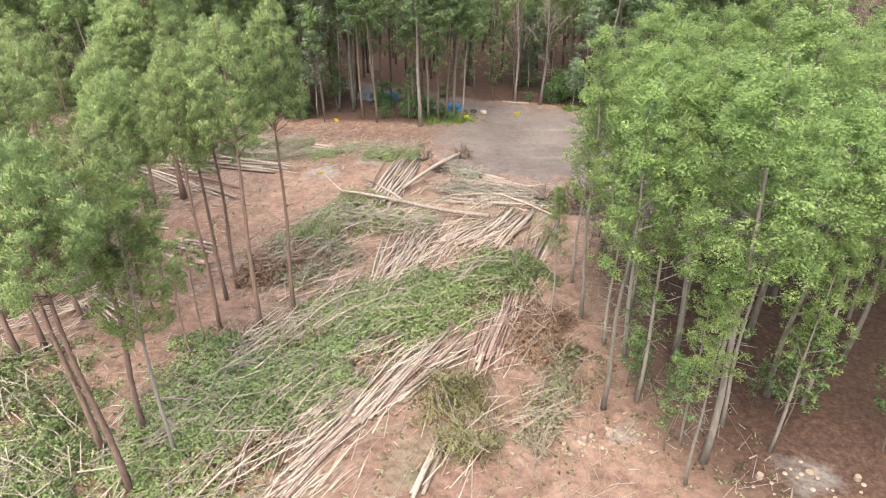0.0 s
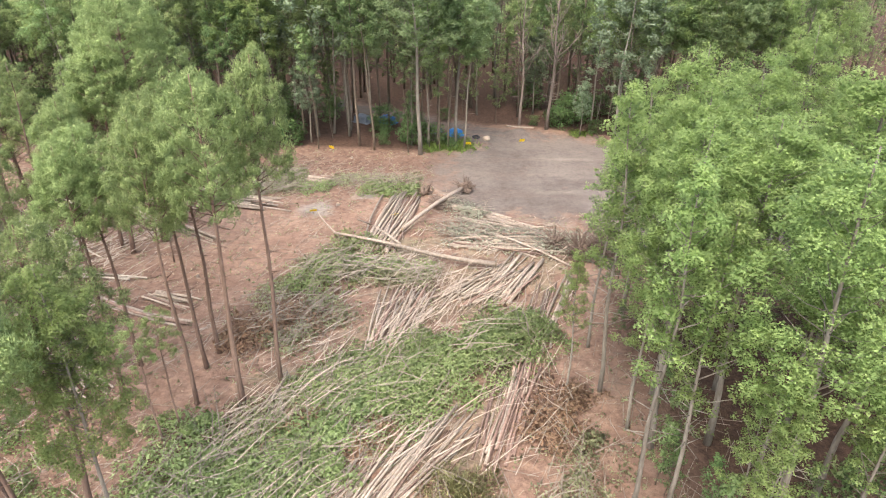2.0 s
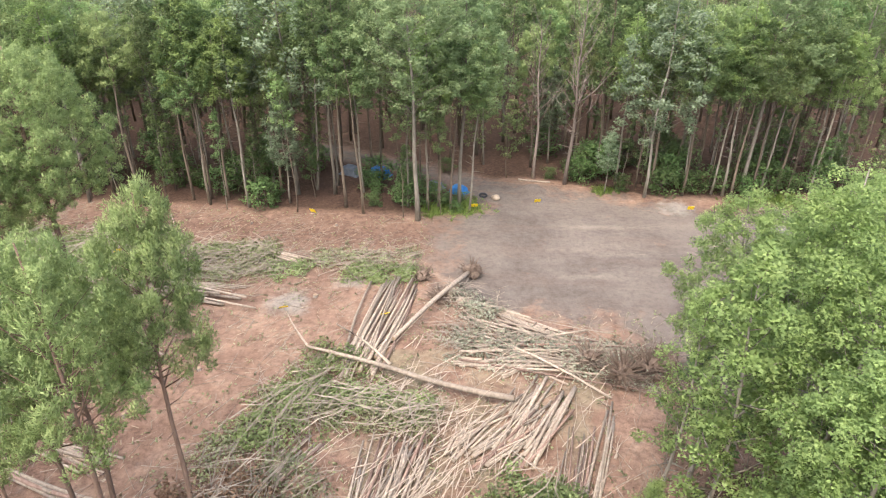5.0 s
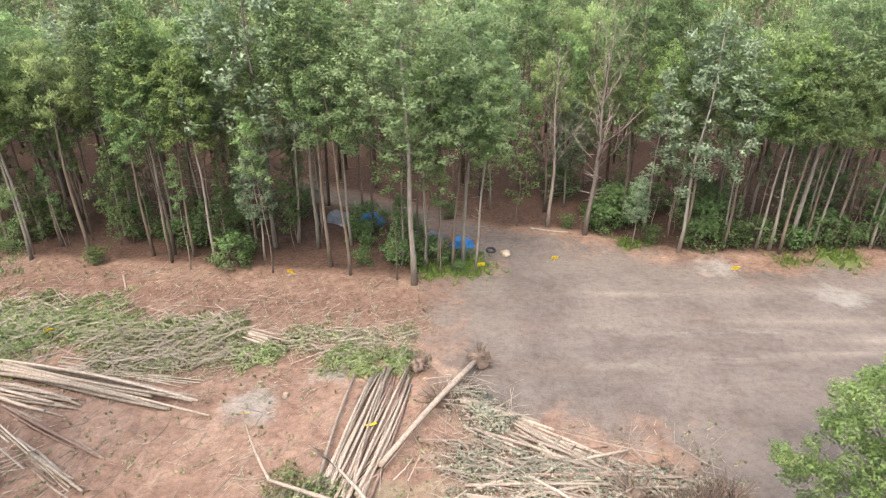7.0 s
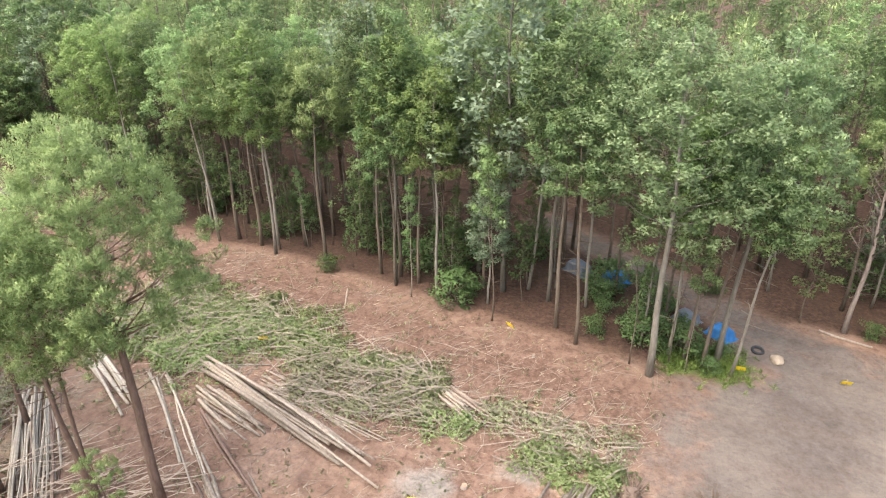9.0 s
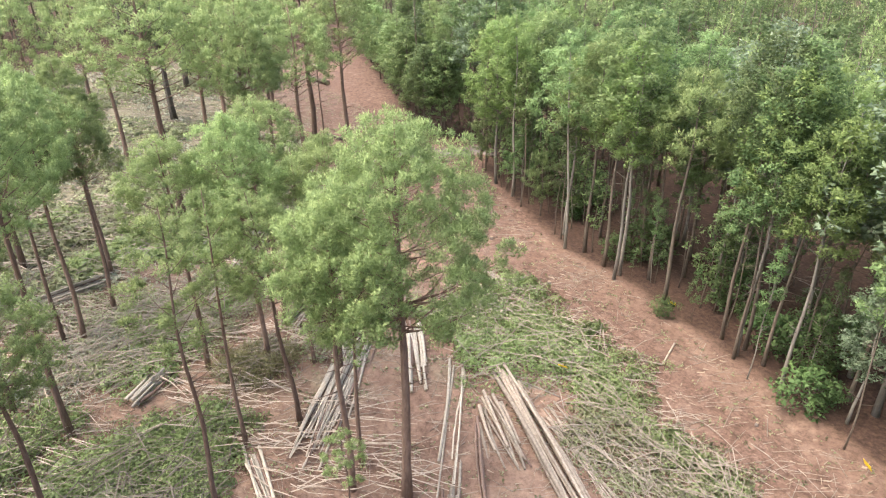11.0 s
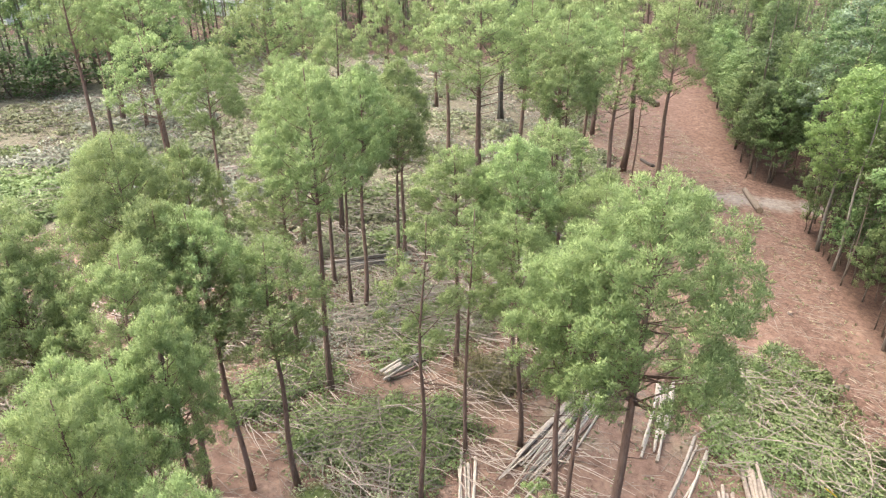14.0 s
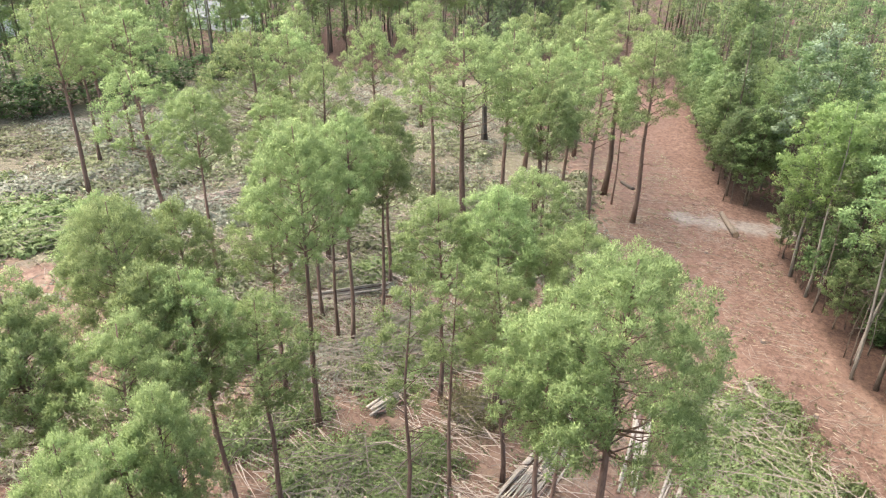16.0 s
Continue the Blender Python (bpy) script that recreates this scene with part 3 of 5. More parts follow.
shrubs = Kind("shrubs of the wood", [(tree("shrub", "low leafy green shrub on the forest floor", "shrub", 111 + i, 1.6, 1.0, 0.1, 14, 3, 24, "leaf", 0.03, SHRUB_LEAF, DARK_BARK, 0.3, 0.14, 0.38, "round"), 1.6) for i in range(2)])

trng = random.Random(5)
# pines that were left standing: x, y, height
for row in ([(-12.4, 18.2, 15.4), (-13.3, 21.9, 14.2), (-14.6, 20.6, 14.6), (-21.8, 27.1, 15.0), (-10.2, 30.3, 16.5), (-12.4, 30.2, 15.4),
             (-16.5, 33.5, 15.6), (-18.0, 33.4, 16.0), (-12.6, 34.6, 14.0)],
            [(-31.9, 35.8, 17.4), (-40.0, 37.3, 16.7), (-40.6, 36.2, 15.8), (-47.8, 39.7, 16.2), (-48.7, 31.9, 15.5), (-51.7, 34.5, 15.0), (-33.2, 46.1, 15.4), (-27.6, 45.9, 14.6),
             (-42.9, 39.3, 15.0), (-36.0, 48.1, 15.6), (-49.8, 52.0, 15.5), (-22.1, 46.4, 15.4), (-23.4, 47.4, 14.0), (-52.0, 51.7, 16.0), (-43.0, 35.0, 16.0), (-46.0, 27.0, 15.0), (-30.5, 49.5, 14.5), (-34.0, 43.0, 15.5)],
            [(-24.6, 31.0, 15.8), (-24.6, 33.0, 15.2), (-26.8, 29.4, 15.6), (-29.5, 27.2, 15.4), (-25.0, 35.0, 14.4), (-16.4, 31.0, 14.6), (-20.5, 31.0, 15.2), (-12.9, 33.2, 14.6), (-30.5, 30.5, 15.2), (-34.8, 33.5, 15.0), (-21.0, 28.0, 15.2)],
            [(-63.2, 11.0, 15.8), (-67.3, 15.7, 15.4), (-75.2, 11.0, 13.5), (-77.0, 7.8, 14.0), (-71.4, 8.9, 13.0), (-68.0, 62.4, 16.4), (-61.1, 63.5, 16.0), (-55.0, 46.0, 16.0), (-60.0, 50.0, 16.0), (-57.0, 29.0, 15.0),
             (-62.0, 31.0, 15.0), (-89.2, 43.3, 14.0), (-66.0, 44.0, 15.0), (-52.0, 22.0, 13.0), (-80.0, 30.0, 14.0), (-75.0, 55.0, 15.0), (-72.0, 38.0, 14.0), (-57.0, 57.5, 14.0), (-64.5, 57.0, 14.5), (-80.0, 62.0, 15.0), (-88.0, 64.0, 15.0)]):
    for x, y, h in row:
        h *= 1.0 if x > -50 else 1.1
        (pines if x > -50 else far_pines).plant(x, y, h, trng.uniform(0, 360), trng.uniform(0.9, 1.15) * (0.84 if x > -19 else 1.0), lean=(trng.uniform(-2, 2), trng.uniform(-2, 2)))
big_pine.plant(-20.6, 48.5, 17.6, 40)
pines.plant(-8.6, 32.0, 18.4, 70, 0.74, which=2, lean=(0, 2))
for x, y, h in ((-23.7, 40.9, 14.6), (-27.2, 43.0, 13.6), (-32.0, 48.4, 13.0), (-65.4, 62.6, 14.0), (-18.8, 45.1, 7.0), (-12.7, 28.5, 7.5), (-13.2, 27.6, 7.0)):
    thin_pine.plant(x, y, h, trng.uniform(0, 360))

for x, y, h in ((-85.0, 51.3, 18.5), (-100.0, 56.0, 18.0), (-101.5, 60.0, 18.0), (-113.0, 63.0, 19.0), (-106.4, 57.7, 17.0)):
    oaks.plant(x, y, h, trng.uniform(0, 360))

for x, y, h in ((7.4, 23.4, 15.3), (9.2, 24.0, 14.0), (9.9, 18.9, 9.5), (10.4, 21.2, 9.0), (7.8, 31.3, 15.6), (8.0, 35.2, 13.5), (6.2, 31.3, 8.0), (8.6, 28.6, 12.0), (12.6, 22.4, 13.0), (14.0, 20.6, 12.0), (13.4, 25.4, 14.0)):
    thin_tulips.plant(x, y, h, trng.uniform(0, 360), 1.0, lean=(trng.uniform(-3, 3), trng.uniform(-3, 3)))
# broadleaf stand, and one young broadleaf among the pines
tulips.plant(-11.4, 20.3, 13.6, 20, 0.8)
for row in ([(9.3, 27.3, 15.5), (11.0, 20.0, 17.0), (15.5, 24.4, 15.0), (16.9, 23.6, 16.0)],
            [(10.5, 31.0, 16.4), (11.5, 35.0, 16.0), (12.0, 27.5, 16.5), (13.8, 31.5, 16.8), (15.0, 35.5, 16.5), (16.5, 29.0, 16.4), (12.5, 39.0, 14.5), (16.0, 40.0, 15.5), (19.5, 33.0, 16.0), (19.0, 38.5, 16.0)],
            [(20.5, 27.0, 16.5), (23.0, 31.0, 16.0), (23.5, 36.0, 16.5), (27.0, 33.0, 16.0), (26.0, 27.5, 15.5), (19.5, 20.5, 15.0), (23.5, 22.5, 15.5), (16.2, 43.5, 12.0), (19.5, 43.0, 14.5), (24.0, 41.0, 15.0), (10.8, 38.6, 14.6), (29.0, 38.0, 15.0)]):
    for x, y, h in row:
        tulips.plant(x, y, h, trng.uniform(0, 360), trng.uniform(0.95, 1.15), lean=(trng.uniform(-2, 2), trng.uniform(-2, 3)))
for x, y in ((28.5, 44.0), (31.0, 30.0), (33.0, 41.0), (28.0, 21.0), (24.5, 46.0), (21, 46.5)):
    wood_pine.plant(x, y, trng.uniform(13.5, 16), trng.uniform(0, 360))
for i in range(44):
    x, y = trng.uniform(8.5, 30), trng.uniform(20, 42)
    saplings.plant(x, y, trng.uniform(3.0, 8.0), trng.uniform(0, 360))

# the wood's front trees: kind, x, y, height
for kind, x, y, h in ((wood_hw, -7.0, 68.9, 15.5), (wood_hw, -17.0, 70.2, 16.0), (wood_hw, -20.9, 72.2, 18.6), (wood_hw, -31.6, 72.1, 18.8), (wood_hw, 2.0, 69.6, 14.5),
                      (wood_hw, 0.4, 69.8, 16.0), (wood_hw, -1.6, 70.2, 17.0), (bare, 11.4, 76.2, 16.8), (bare, 8.6, 77.9, 12.8), (wood_hw, 24.3, 73.7, 17.4), (wood_hw, 25.8, 72.9, 16.5),
                      (wood_hw, 33.5, 73.8, 15.5), (wood_pine, -14.9, 73.3, 16.0), (wood_hw, -11.8, 74.4, 17.0), (wood_hw, -10.1, 75.4, 17.0), (wood_hw, -20.6, 70.9, 15.0),
                      (wood_hw, -47.6, 73.9, 17.5), (wood_hw, -57.6, 77.0, 17.0), (wood_hw, -36.8, 71.2, 15.0), (wood_hw, -84.4, 51.1, 16.5), (wood_hw, 21.5, 73.2, 16.0), (wood_hw, 29.0, 74.0, 16.0)):
    kind.plant(x, y, h, trng.uniform(0, 360), trng.uniform(0.9, 1.1), lean=(trng.uniform(-2, 3), trng.uniform(-3, 3)))


for x, y, h, wide, which in ((-2.4, 67.6, 19.5, 1.05, 0), (1.2, 70.8, 17.5, 0.85, 0), (-51.2, 74.5, 15.5, 1.0, 1), (27.5, 74.5, 18.0, 0.9, 0)):
    broad_hw.plant(x, y, h, trng.uniform(0, 360), wide, which=which, lean=(trng.uniform(-1, 1), trng.uniform(-2, 2)))
for x, y, h in ((-20.8, 71.4, 18.8), (-31.3, 71.2, 18.6), (25.2, 73.4, 18.0)):
    wood_hw.plant(x, y, h, trng.uniform(0, 360), 1.05, which=2)
for i in range(20):
    x = -67 - i * 2.6 + trng.uniform(-0.8, 0.8)
    low_hw.plant(x, edge_y(x) + trng.uniform(0.0, 1.6), trng.uniform(7, 12), trng.uniform(0, 360), trng.uniform(0.9, 1.15))
for x, y, h in ((-54.5, 75.6, 8.0), (-47.0, 74.6, 7.5), (-43.0, 73.6, 6.5), (-66.5, 77.5, 12.0)):
    low_hw.plant(x, y, h, trng.uniform(0, 360), 0.9)
silver.plant(17.9, 72.8, 17.3, 30, 1.05, which=1)
silver.plant(-13.7, 71.3, 9.8, 80, 1.1, which=0)
silver.plant(14.6, 73.8, 9.0, 10, 1.0, which=0)


def in_track(x, y):
    """The track and the footpath through the wood stay open."""
    track = abs(y - (75.5 - 0.75 * (x - 2.7))) < 2.0 and -16 < x < 4
    path = abs(x - (7.0 + 0.05 * (y - 77))) < 1.1 and 74 < y < 83
    return track or path


# the rest of the wood
x = -98.0
while x < 44:
    d = 1.2
    while d < (12.5 if x > -62 else 8):
        px, py = x + trng.uniform(-1.5, 1.5), edge_y(x) + d + trng.uniform(-1.2, 1.2)
        if not in_track(px, py) and not (5 < px < 15 and py < 80) and all((px - a) ** 2 + (py - b) ** 2 > 4.0 for a, b in planted[-60:]):
            r = trng.random()
            kind = wood_pine if r < 0.30 else (silver if r > 0.95 else wood_hw)
            kind.plant(px, py, trng.uniform(14, 19), trng.uniform(0, 360), trng.uniform(0.9, 1.15), lean=(trng.uniform(-2, 2), trng.uniform(-2, 2)))
        d += 3.4 + 0.05 * d
    x += 3.4


def far_wood(name, label, spots, seed, low=0.25):
    """A distant stand: coarse trunks and crowns of large leaf clumps, all in one."""
    rng = np.random.default_rng(seed)
    wood, tips, soft = Soup(), [], []
    for x, y, h in spots:
        z = ground_z(x, y)
        wood.add(*tube(rng, [(x, y, z - 0.2), (x + rng.normal() * 0.3, y, z + h * 0.5), (x + rng.normal() * 0.4, y, z + h * 0.95)], [0.16, 0.12, 0.04], 5))
        into = tips if rng.random() < 0.6 else soft
        for q in range(36):
            s = rng.random()
            r = 2.6 * math.sin(math.pi * min(1, 0.3 + 0.66 * s)) * rng.uniform(0.35, 1.05)
            a = rng.uniform(0, 6.283)
            into.append((x + r * math.cos(a), y + r * math.sin(a), z + h * (low + (1 - low) * s)))
    root = tagged(new(name), label, "woodland", kind="stuff")
    part("trunks", mesh_of("trunks", wood.v, wood.f, [DARK_BARK], True), root)
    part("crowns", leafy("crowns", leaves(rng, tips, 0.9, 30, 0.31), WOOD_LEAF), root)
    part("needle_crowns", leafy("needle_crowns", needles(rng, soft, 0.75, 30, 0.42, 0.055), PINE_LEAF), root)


def stand(x0, x1, y0, y1, step, lo, hi):
    out = []
    x = x0
    while x < x1:
        y = y0
        while y < y1:
            out.append((x + trng.uniform(-1.6, 1.6), y + trng.uniform(-1.6, 1.6), trng.uniform(lo, hi)))
            y += step
        x += step
    return out


far_wood("far_wood", "far dense wood of mixed pines and broadleaf trees", [(x, y, h) for x, y, h in stand(-80, 62, 79, 116, 4.6, 14, 19) if y > edge_y(x) + 12.5 and not in_track(x, y)], 3)
far_wood("far_wood", "distant tops of the back wood", stand(-90, 80, 118, 158, 5.8, 15, 19), 8, 0.4)
far_wood("far_wood", "distant tops of the far wood", stand(-200, -150, -50, 120, 8.0, 14, 18), 9, 0.3)
def field_edge(y):
    """Where the wood beyond the cleared field begins."""
    return float(np.interp(y, [-44, -7, 0, 14, 29, 46, 62, 84], [-74, -85, -92, -110, -130, -138, -134, -130]))


far_wood("far_wood", "dark far wood beyond the cleared field", [(x, y, h) for x, y, h in stand(-158, -78, -44, 84, 5.2, 13, 18) if field_edge(y) - 34 < x < field_edge(y) - 5], 4, 0.12)
y = -34.0
while y < 82:
    for back in (1.0, 4.0):
        r = trng.random()
        kind = wood_pine if r < 0.55 else wood_hw
        kind.plant(field_edge(y) - back - trng.uniform(0, 2), y + trng.uniform(-1, 1), trng.uniform(13, 18), trng.uniform(0, 360), trng.uniform(0.95, 1.2))
    if y < 20:
        shrubs.plant(field_edge(y) - trng.uniform(-0.5, 1.5), y, trng.uniform(1.5, 3.5), trng.uniform(0, 360), 1.1)
    y += 3.2
far_wood("far_wood", "far wood along the cleared strip", [(x, y, h) for x, y, h in stand(-150, -74, 80, 106, 5.2, 14, 19) if y > edge_y(x) + 1.5], 6, 0.05)
far_wood("far_wood", "distant tops behind the cleared strip", stand(-175, -82, 108, 160, 7.0, 15, 19), 14, 0.3)
far_wood("far_wood", "wood behind the broadleaf stand", stand(31, 58, 10, 44, 4.8, 13, 17), 7)
def by_sheets(x, y):
    """The covered stacks by the track stand clear of undergrowth."""
    return -12 < x < 3.5 and 69.5 < y < 82


for i in range(130):
    x = trng.uniform(-96, 42)
    y = edge_y(x) + trng.uniform(0.5, 15)
    if not in_track(x, y) and not by_sheets(x, y):
        saplings.plant(x, y, trng.uniform(3.5, 9.0), trng.uniform(0, 360), 0.85)
for i in range(92):
    x = trng.uniform(-70, 2) if i < 70 else trng.uniform(12, 40)
    y = edge_y(x) + trng.uniform(-0.8, 9.0)
    if not in_track(x, y) and not by_sheets(x, y):
        poles.plant(x, y, trng.uniform(7.5, 13.5), trng.uniform(0, 360), 1.0, lean=(trng.uniform(-3, 3), trng.uniform(-4, 4)))
for i in range(46):
    x = trng.uniform(-98, -40) if i < 34 else trng.uniform(-26, 40)
    y = edge_y(x) + trng.uniform(0.0, 4.5)
    if not in_track(x, y):
        saplings.plant(x, y, trng.uniform(3.0, 7.0), trng.uniform(0, 360), 1.1)
for i in range(50):
    x = trng.uniform(-60, 42)
    y = edge_y(x) + trng.uniform(2.0, 11)
    if not in_track(x, y):
        shrubs.plant(x, y, trng.uniform(0.6, 1.7), trng.uniform(0, 360))
for x, y, h in ((-1.0, 71.0, 1.6), (0.2, 70.6, 1.2), (-2.6, 70.6, 1.8), (1.3, 71.4, 1.2), (-3.8, 71.2, 1.6), (-6.2, 70.4, 1.4), (-15.6, 70.2, 2.0), (-26.0, 70.6, 1.5), (0.8, 69.4, 0.8), (10.0, 77.6, 1.2), (12.8, 77.0, 1.8), (16.0, 74.2, 1.7), (19.6, 73.6, 1.9), (22.4, 74.0, 2.2), (24.8, 74.6, 1.8), (27.4, 73.6, 2.0), (29.8, 74.6, 2.2), (32.0, 74.0, 1.9), (34.6, 74.4, 2.3), (37.0, 74.2, 2.0), (20.8, 75.6, 2.4), (31.0, 76.2, 2.4)):
    shrubs.plant(x, y, h * 0.6, trng.uniform(0, 360))

# ---- felled timber ----
lrng = np.random.default_rng(77)
LOG_LABEL = {"log": "delimbed felled log with brown bark and pale cut ends", "pole": "thin felled pole lying in a heap"}


def log(a, b, r0, r1, mat, group, sag=0.0, name="log", label="", cuts=True):
    """A felled stem from a to b; its butt and top are sawn."""
    a, b = Vector(a), Vector(b)
    n = 4
    bow = Vector(lrng.normal(size=3)) * (b - a).length * 0.014
    pts = [a.lerp(b, i / n) + bow * math.sin(math.pi * i / n) + Vector((0, 0, -sag * math.sin(math.pi * i / n))) for i in range(n + 1)]
    radii = [r0 + (r1 - r0) * i / n for i in range(n + 1)]
    v, f = tube(lrng, pts, radii, 7)
    ob = tagged(new(name, mesh_of(name, v, f, [mat], True)), label or LOG_LABEL[name], "log", group)
    if cuts:
        for p, q, r in ((a, b, r0), (b, a, r1)):
            d = (p - q).normalized()
            u = d.orthogonal().normalized()
            w = d.cross(u)
            ring = [tuple(p + d * 0.012 + (u * math.cos(k * 0.8976) + w * math.sin(k * 0.8976)) * r * 0.93) for k in range(7)]
            back = [tuple(Vector(c) - d * 0.02) for c in ring]
            fs = [list(range(7)), list(range(7, 14))[::-1]] + [[k, k + 7, (k + 1) % 7 + 7, (k + 1) % 7] for k in range(7)]
            part("cut_face", mesh_of("cut_face", ring + back, fs, [CUT]), ob, "pale sawn end")
    return ob


far_stems, laid = {}, {"log": 0, "pole": 0}


def log_pile(x0, y0, x1, y1, n, spread, r, fan=0.5, group="felled logs", red=0.15, bark_mat=None):
    """A heap of n stems that lie more or less from one place to another."""
    a, b = np.array([x0, y0]), np.array([x1, y1])
    d = b - a
    ln = np.hypot(*d)
    d = d / ln
    s = np.array([-d[1], d[0]])
    r, n = r * 0.68, int(n * 1.55)
    name = "log" if r >= 0.067 else "pole"
    per = max(3, int(spread * 2 / (2.3 * r) * 0.55))
    for i in range(n):
        layer = i // per
        o0 = lrng.uniform(-1, 1) * spread * (1 - 0.15 * layer)
        o1 = o0 * lrng.uniform(0.75, 1.15) + lrng.normal() * fan * spread * 0.6
        cut0, cut1 = lrng.uniform(-0.08, 0.16), lrng.uniform(-0.08, 0.34)
        p, q = a + d * ln * cut0 + s * o0, b - d * ln * cut1 + s * o1
        rr = r * lrng.uniform(0.75, 1.45)
        z = rr * 0.9 + layer * r * 1.5
        mat = RED_LOG if lrng.random() < red else bark_mat or LOG_BARK
        ends = Vector((*p, ground_z(*p) + z)), Vector((*q, ground_z(*q) + z * lrng.uniform(0.8, 1.2)))
        top = rr * lrng.uniform(0.55, 0.85)
        if x0 < -36 or laid[name] >= 285:
            far_stems.setdefault(mat, Soup()).add(*tube(lrng, [ends[0], ends[0].lerp(ends[1], 0.5), ends[1]], [rr, (rr + top) / 2, top], 7))
        else:
            laid[name] += 1
            log(*ends, rr, top, mat, group, name=name, cuts=rr > 0.09)


def twigs(rng, p0, p1, r, bent=True):
    """Thin three-sided sticks, with a bend at half length."""
    n = len(p0)
    mid = (p0 + p1) / 2 + rng.normal(size=(n, 3)) * np.linalg.norm(p1 - p0, axis=1)[:, None] * 0.05
    d = p1 - p0
    u = np.cross(d, np.array([0.13, 0.2, 1.0]))
    u /= np.linalg.norm(u, axis=1)[:, None] + 1e-9
    w = np.cross(d, u)
    w /= np.linalg.norm(w, axis=1)[:, None] + 1e-9
    vs = []
    rows = ((p0, 1.0), (mid, 0.8), (p1, 0.35)) if bent else ((p0, 1.0), (p1, 0.5))
    for c, k in rows:
        for an in (0, 2.094, 4.189):
            vs.append(c + (u * math.cos(an) + w * math.sin(an)) * (r * k)[:, None])
    v = np.stack(vs, 1).reshape(-1, 3)
    f = []
    for lo in range(0, 3 * (len(rows) - 1), 3):
        for k in range(3):
            f.append([lo + k, lo + (k + 1) % 3, lo + 3 + (k + 1) % 3, lo + 3 + k])
    f = (np.array(f)[None] + (np.arange(n) * 3 * len(rows))[:, None, None]).reshape(-1, 4)
    return v, f


BRUSH_LABEL = {"green": "heap of cut leafy green branches on the soil", "olive": "heap of wilting olive pine boughs and sticks", "grey": "tangle of bare grey sticks and pale leaves",
               "brown": "heap of dead brown branches and leaves", "pine": "heap of cut yellowing pine boughs", "mixed": "mixed slash of branches, sticks and wilted leaves"}


def brush(x0, y0, x1, y1, half, height, kind, dens=1.0, stick=1.0):
    """A long low heap of cut branches between two places."""
    a, b = np.array([x0, y0]), np.array([x1, y1])
    d = b - a
    ln = max(np.hypot(*d), 0.1)
    d = d / ln
    s = np.array([-d[1], d[0]])
    area = (ln + half) * 2 * half
    far = 1.0 if x0 > -45 else 0.45
    rng = lrng
    k = max(8, int(area * 4.2 * dens))
    t = rng.uniform(-half * 0.6, ln + half * 0.6, k)
    o = np.clip(rng.normal(size=k) * 0.5, -1.2, 1.2)
    lump = 0.45 + 0.75 * rng.random(k)
    z = height * np.exp(-o * o * 1.2) * lump
    c = a + np.outer(t, d) + np.outer(o * half, s)
    gz = np.array([ground_z(*p) for p in c])
    centres = np.column_stack([c, gz + z * 0.75])
    root = tagged(new("brush_heap"), BRUSH_LABEL[kind], "brush", "slash heaps", "stuff")
    size = 0.14 if far == 1.0 else 0.34
    if kind in ("pine", "olive"):
        v, f, nrm, tone = needles(rng, centres, 0.5, int(60 * far), 0.34, 0.02 if far == 1 else 0.045)
    else:
        v, f, nrm, tone = leaves(rng, centres, 0.55, int((46 if kind in ("green", "brown") else 28) * far), size, 0.5)
    v[:, 2] = np.maximum(v[:, 2], -0.055 * (v[:, 1] - 15) - 0.05)
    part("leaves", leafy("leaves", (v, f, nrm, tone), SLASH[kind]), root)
    m = int(area * (4.0 if kind in ("grey", "mixed") else 2.0) * stick * far)
    t = rng.uniform(-half * 0.6, ln + half * 0.6, m)
    o = rng.normal(size=m) * 0.6
    p = a + np.outer(t, d) + np.outer(o * half, s)
    an = math.atan2(d[1], d[0]) + rng.normal(size=m) * 0.7
    L = rng.uniform(0.8, 3.6, m)
    hz = np.array([ground_z(*q) for q in p]) + 0.06 + height * np.exp(-o * o) * rng.uniform(0.5, 1.25, m)
    e = np.column_stack([np.cos(an) * L, np.sin(an) * L, rng.uniform(-0.12, 0.2, m) * L]) / 2
    mid = np.column_stack([p, hz])
    v, f = twigs(rng, mid - e, mid + e, rng.uniform(0.012, 0.035, m))
    part("sticks", mesh_of("sticks", v, f, [TWIG]), root)


# the near heaps
log_pile(-3.6, 33.9, -2.1, 41.3, 22, 1.5, 0.10)
log_pile(-5.1, 46.5, -3.0, 57.0, 28, 1.6, 0.10, red=0.3)
log_pile(1.0, 39.5, 5.6, 43.8, 16, 2.0, 0.10)
log_pile(3.1, 39.9, 6.0, 45.5, 14, 1.6, 0.12)
log_pile(1.9, 26.1, 4.2, 33.5, 14, 0.9, 0.09, red=0.6)
log_pile(3.6, 31.0, 6.4, 41.5, 10, 0.7, 0.08, red=0.4)
log_pile(4.8, 33.9, 8.3, 43.8, 5, 1.0, 0.10)
log_pile(-3.8, 22.4, 0.4, 29.9, 16, 0.8, 0.075, 0.6)
log_pile(-2.4, 23.5, 1.6, 28.8, 8, 0.6, 0.065, 0.7, red=0.4)
log_pile(-6.6, 18.0, -2.2, 25.4, 14, 0.8, 0.07, 0.6)
log_pile(-1.0, 18.2, 0.0, 21.7, 4, 0.4, 0.10)
log_pile(1.0, 48.5, 10.9, 48.0, 20, 1.6, 0.10, 1.1, red=0.4)
log_pile(1.5, 52.5, 10.5, 46.1, 16, 1.8, 0.09, 1.1)
log_pile(3.0, 46.6, 6.5, 52.0, 10, 1.8, 0.09, 1.2)
log_pile(0.4, 54.5, 5.8, 52.0, 2, 0.4, 0.17)
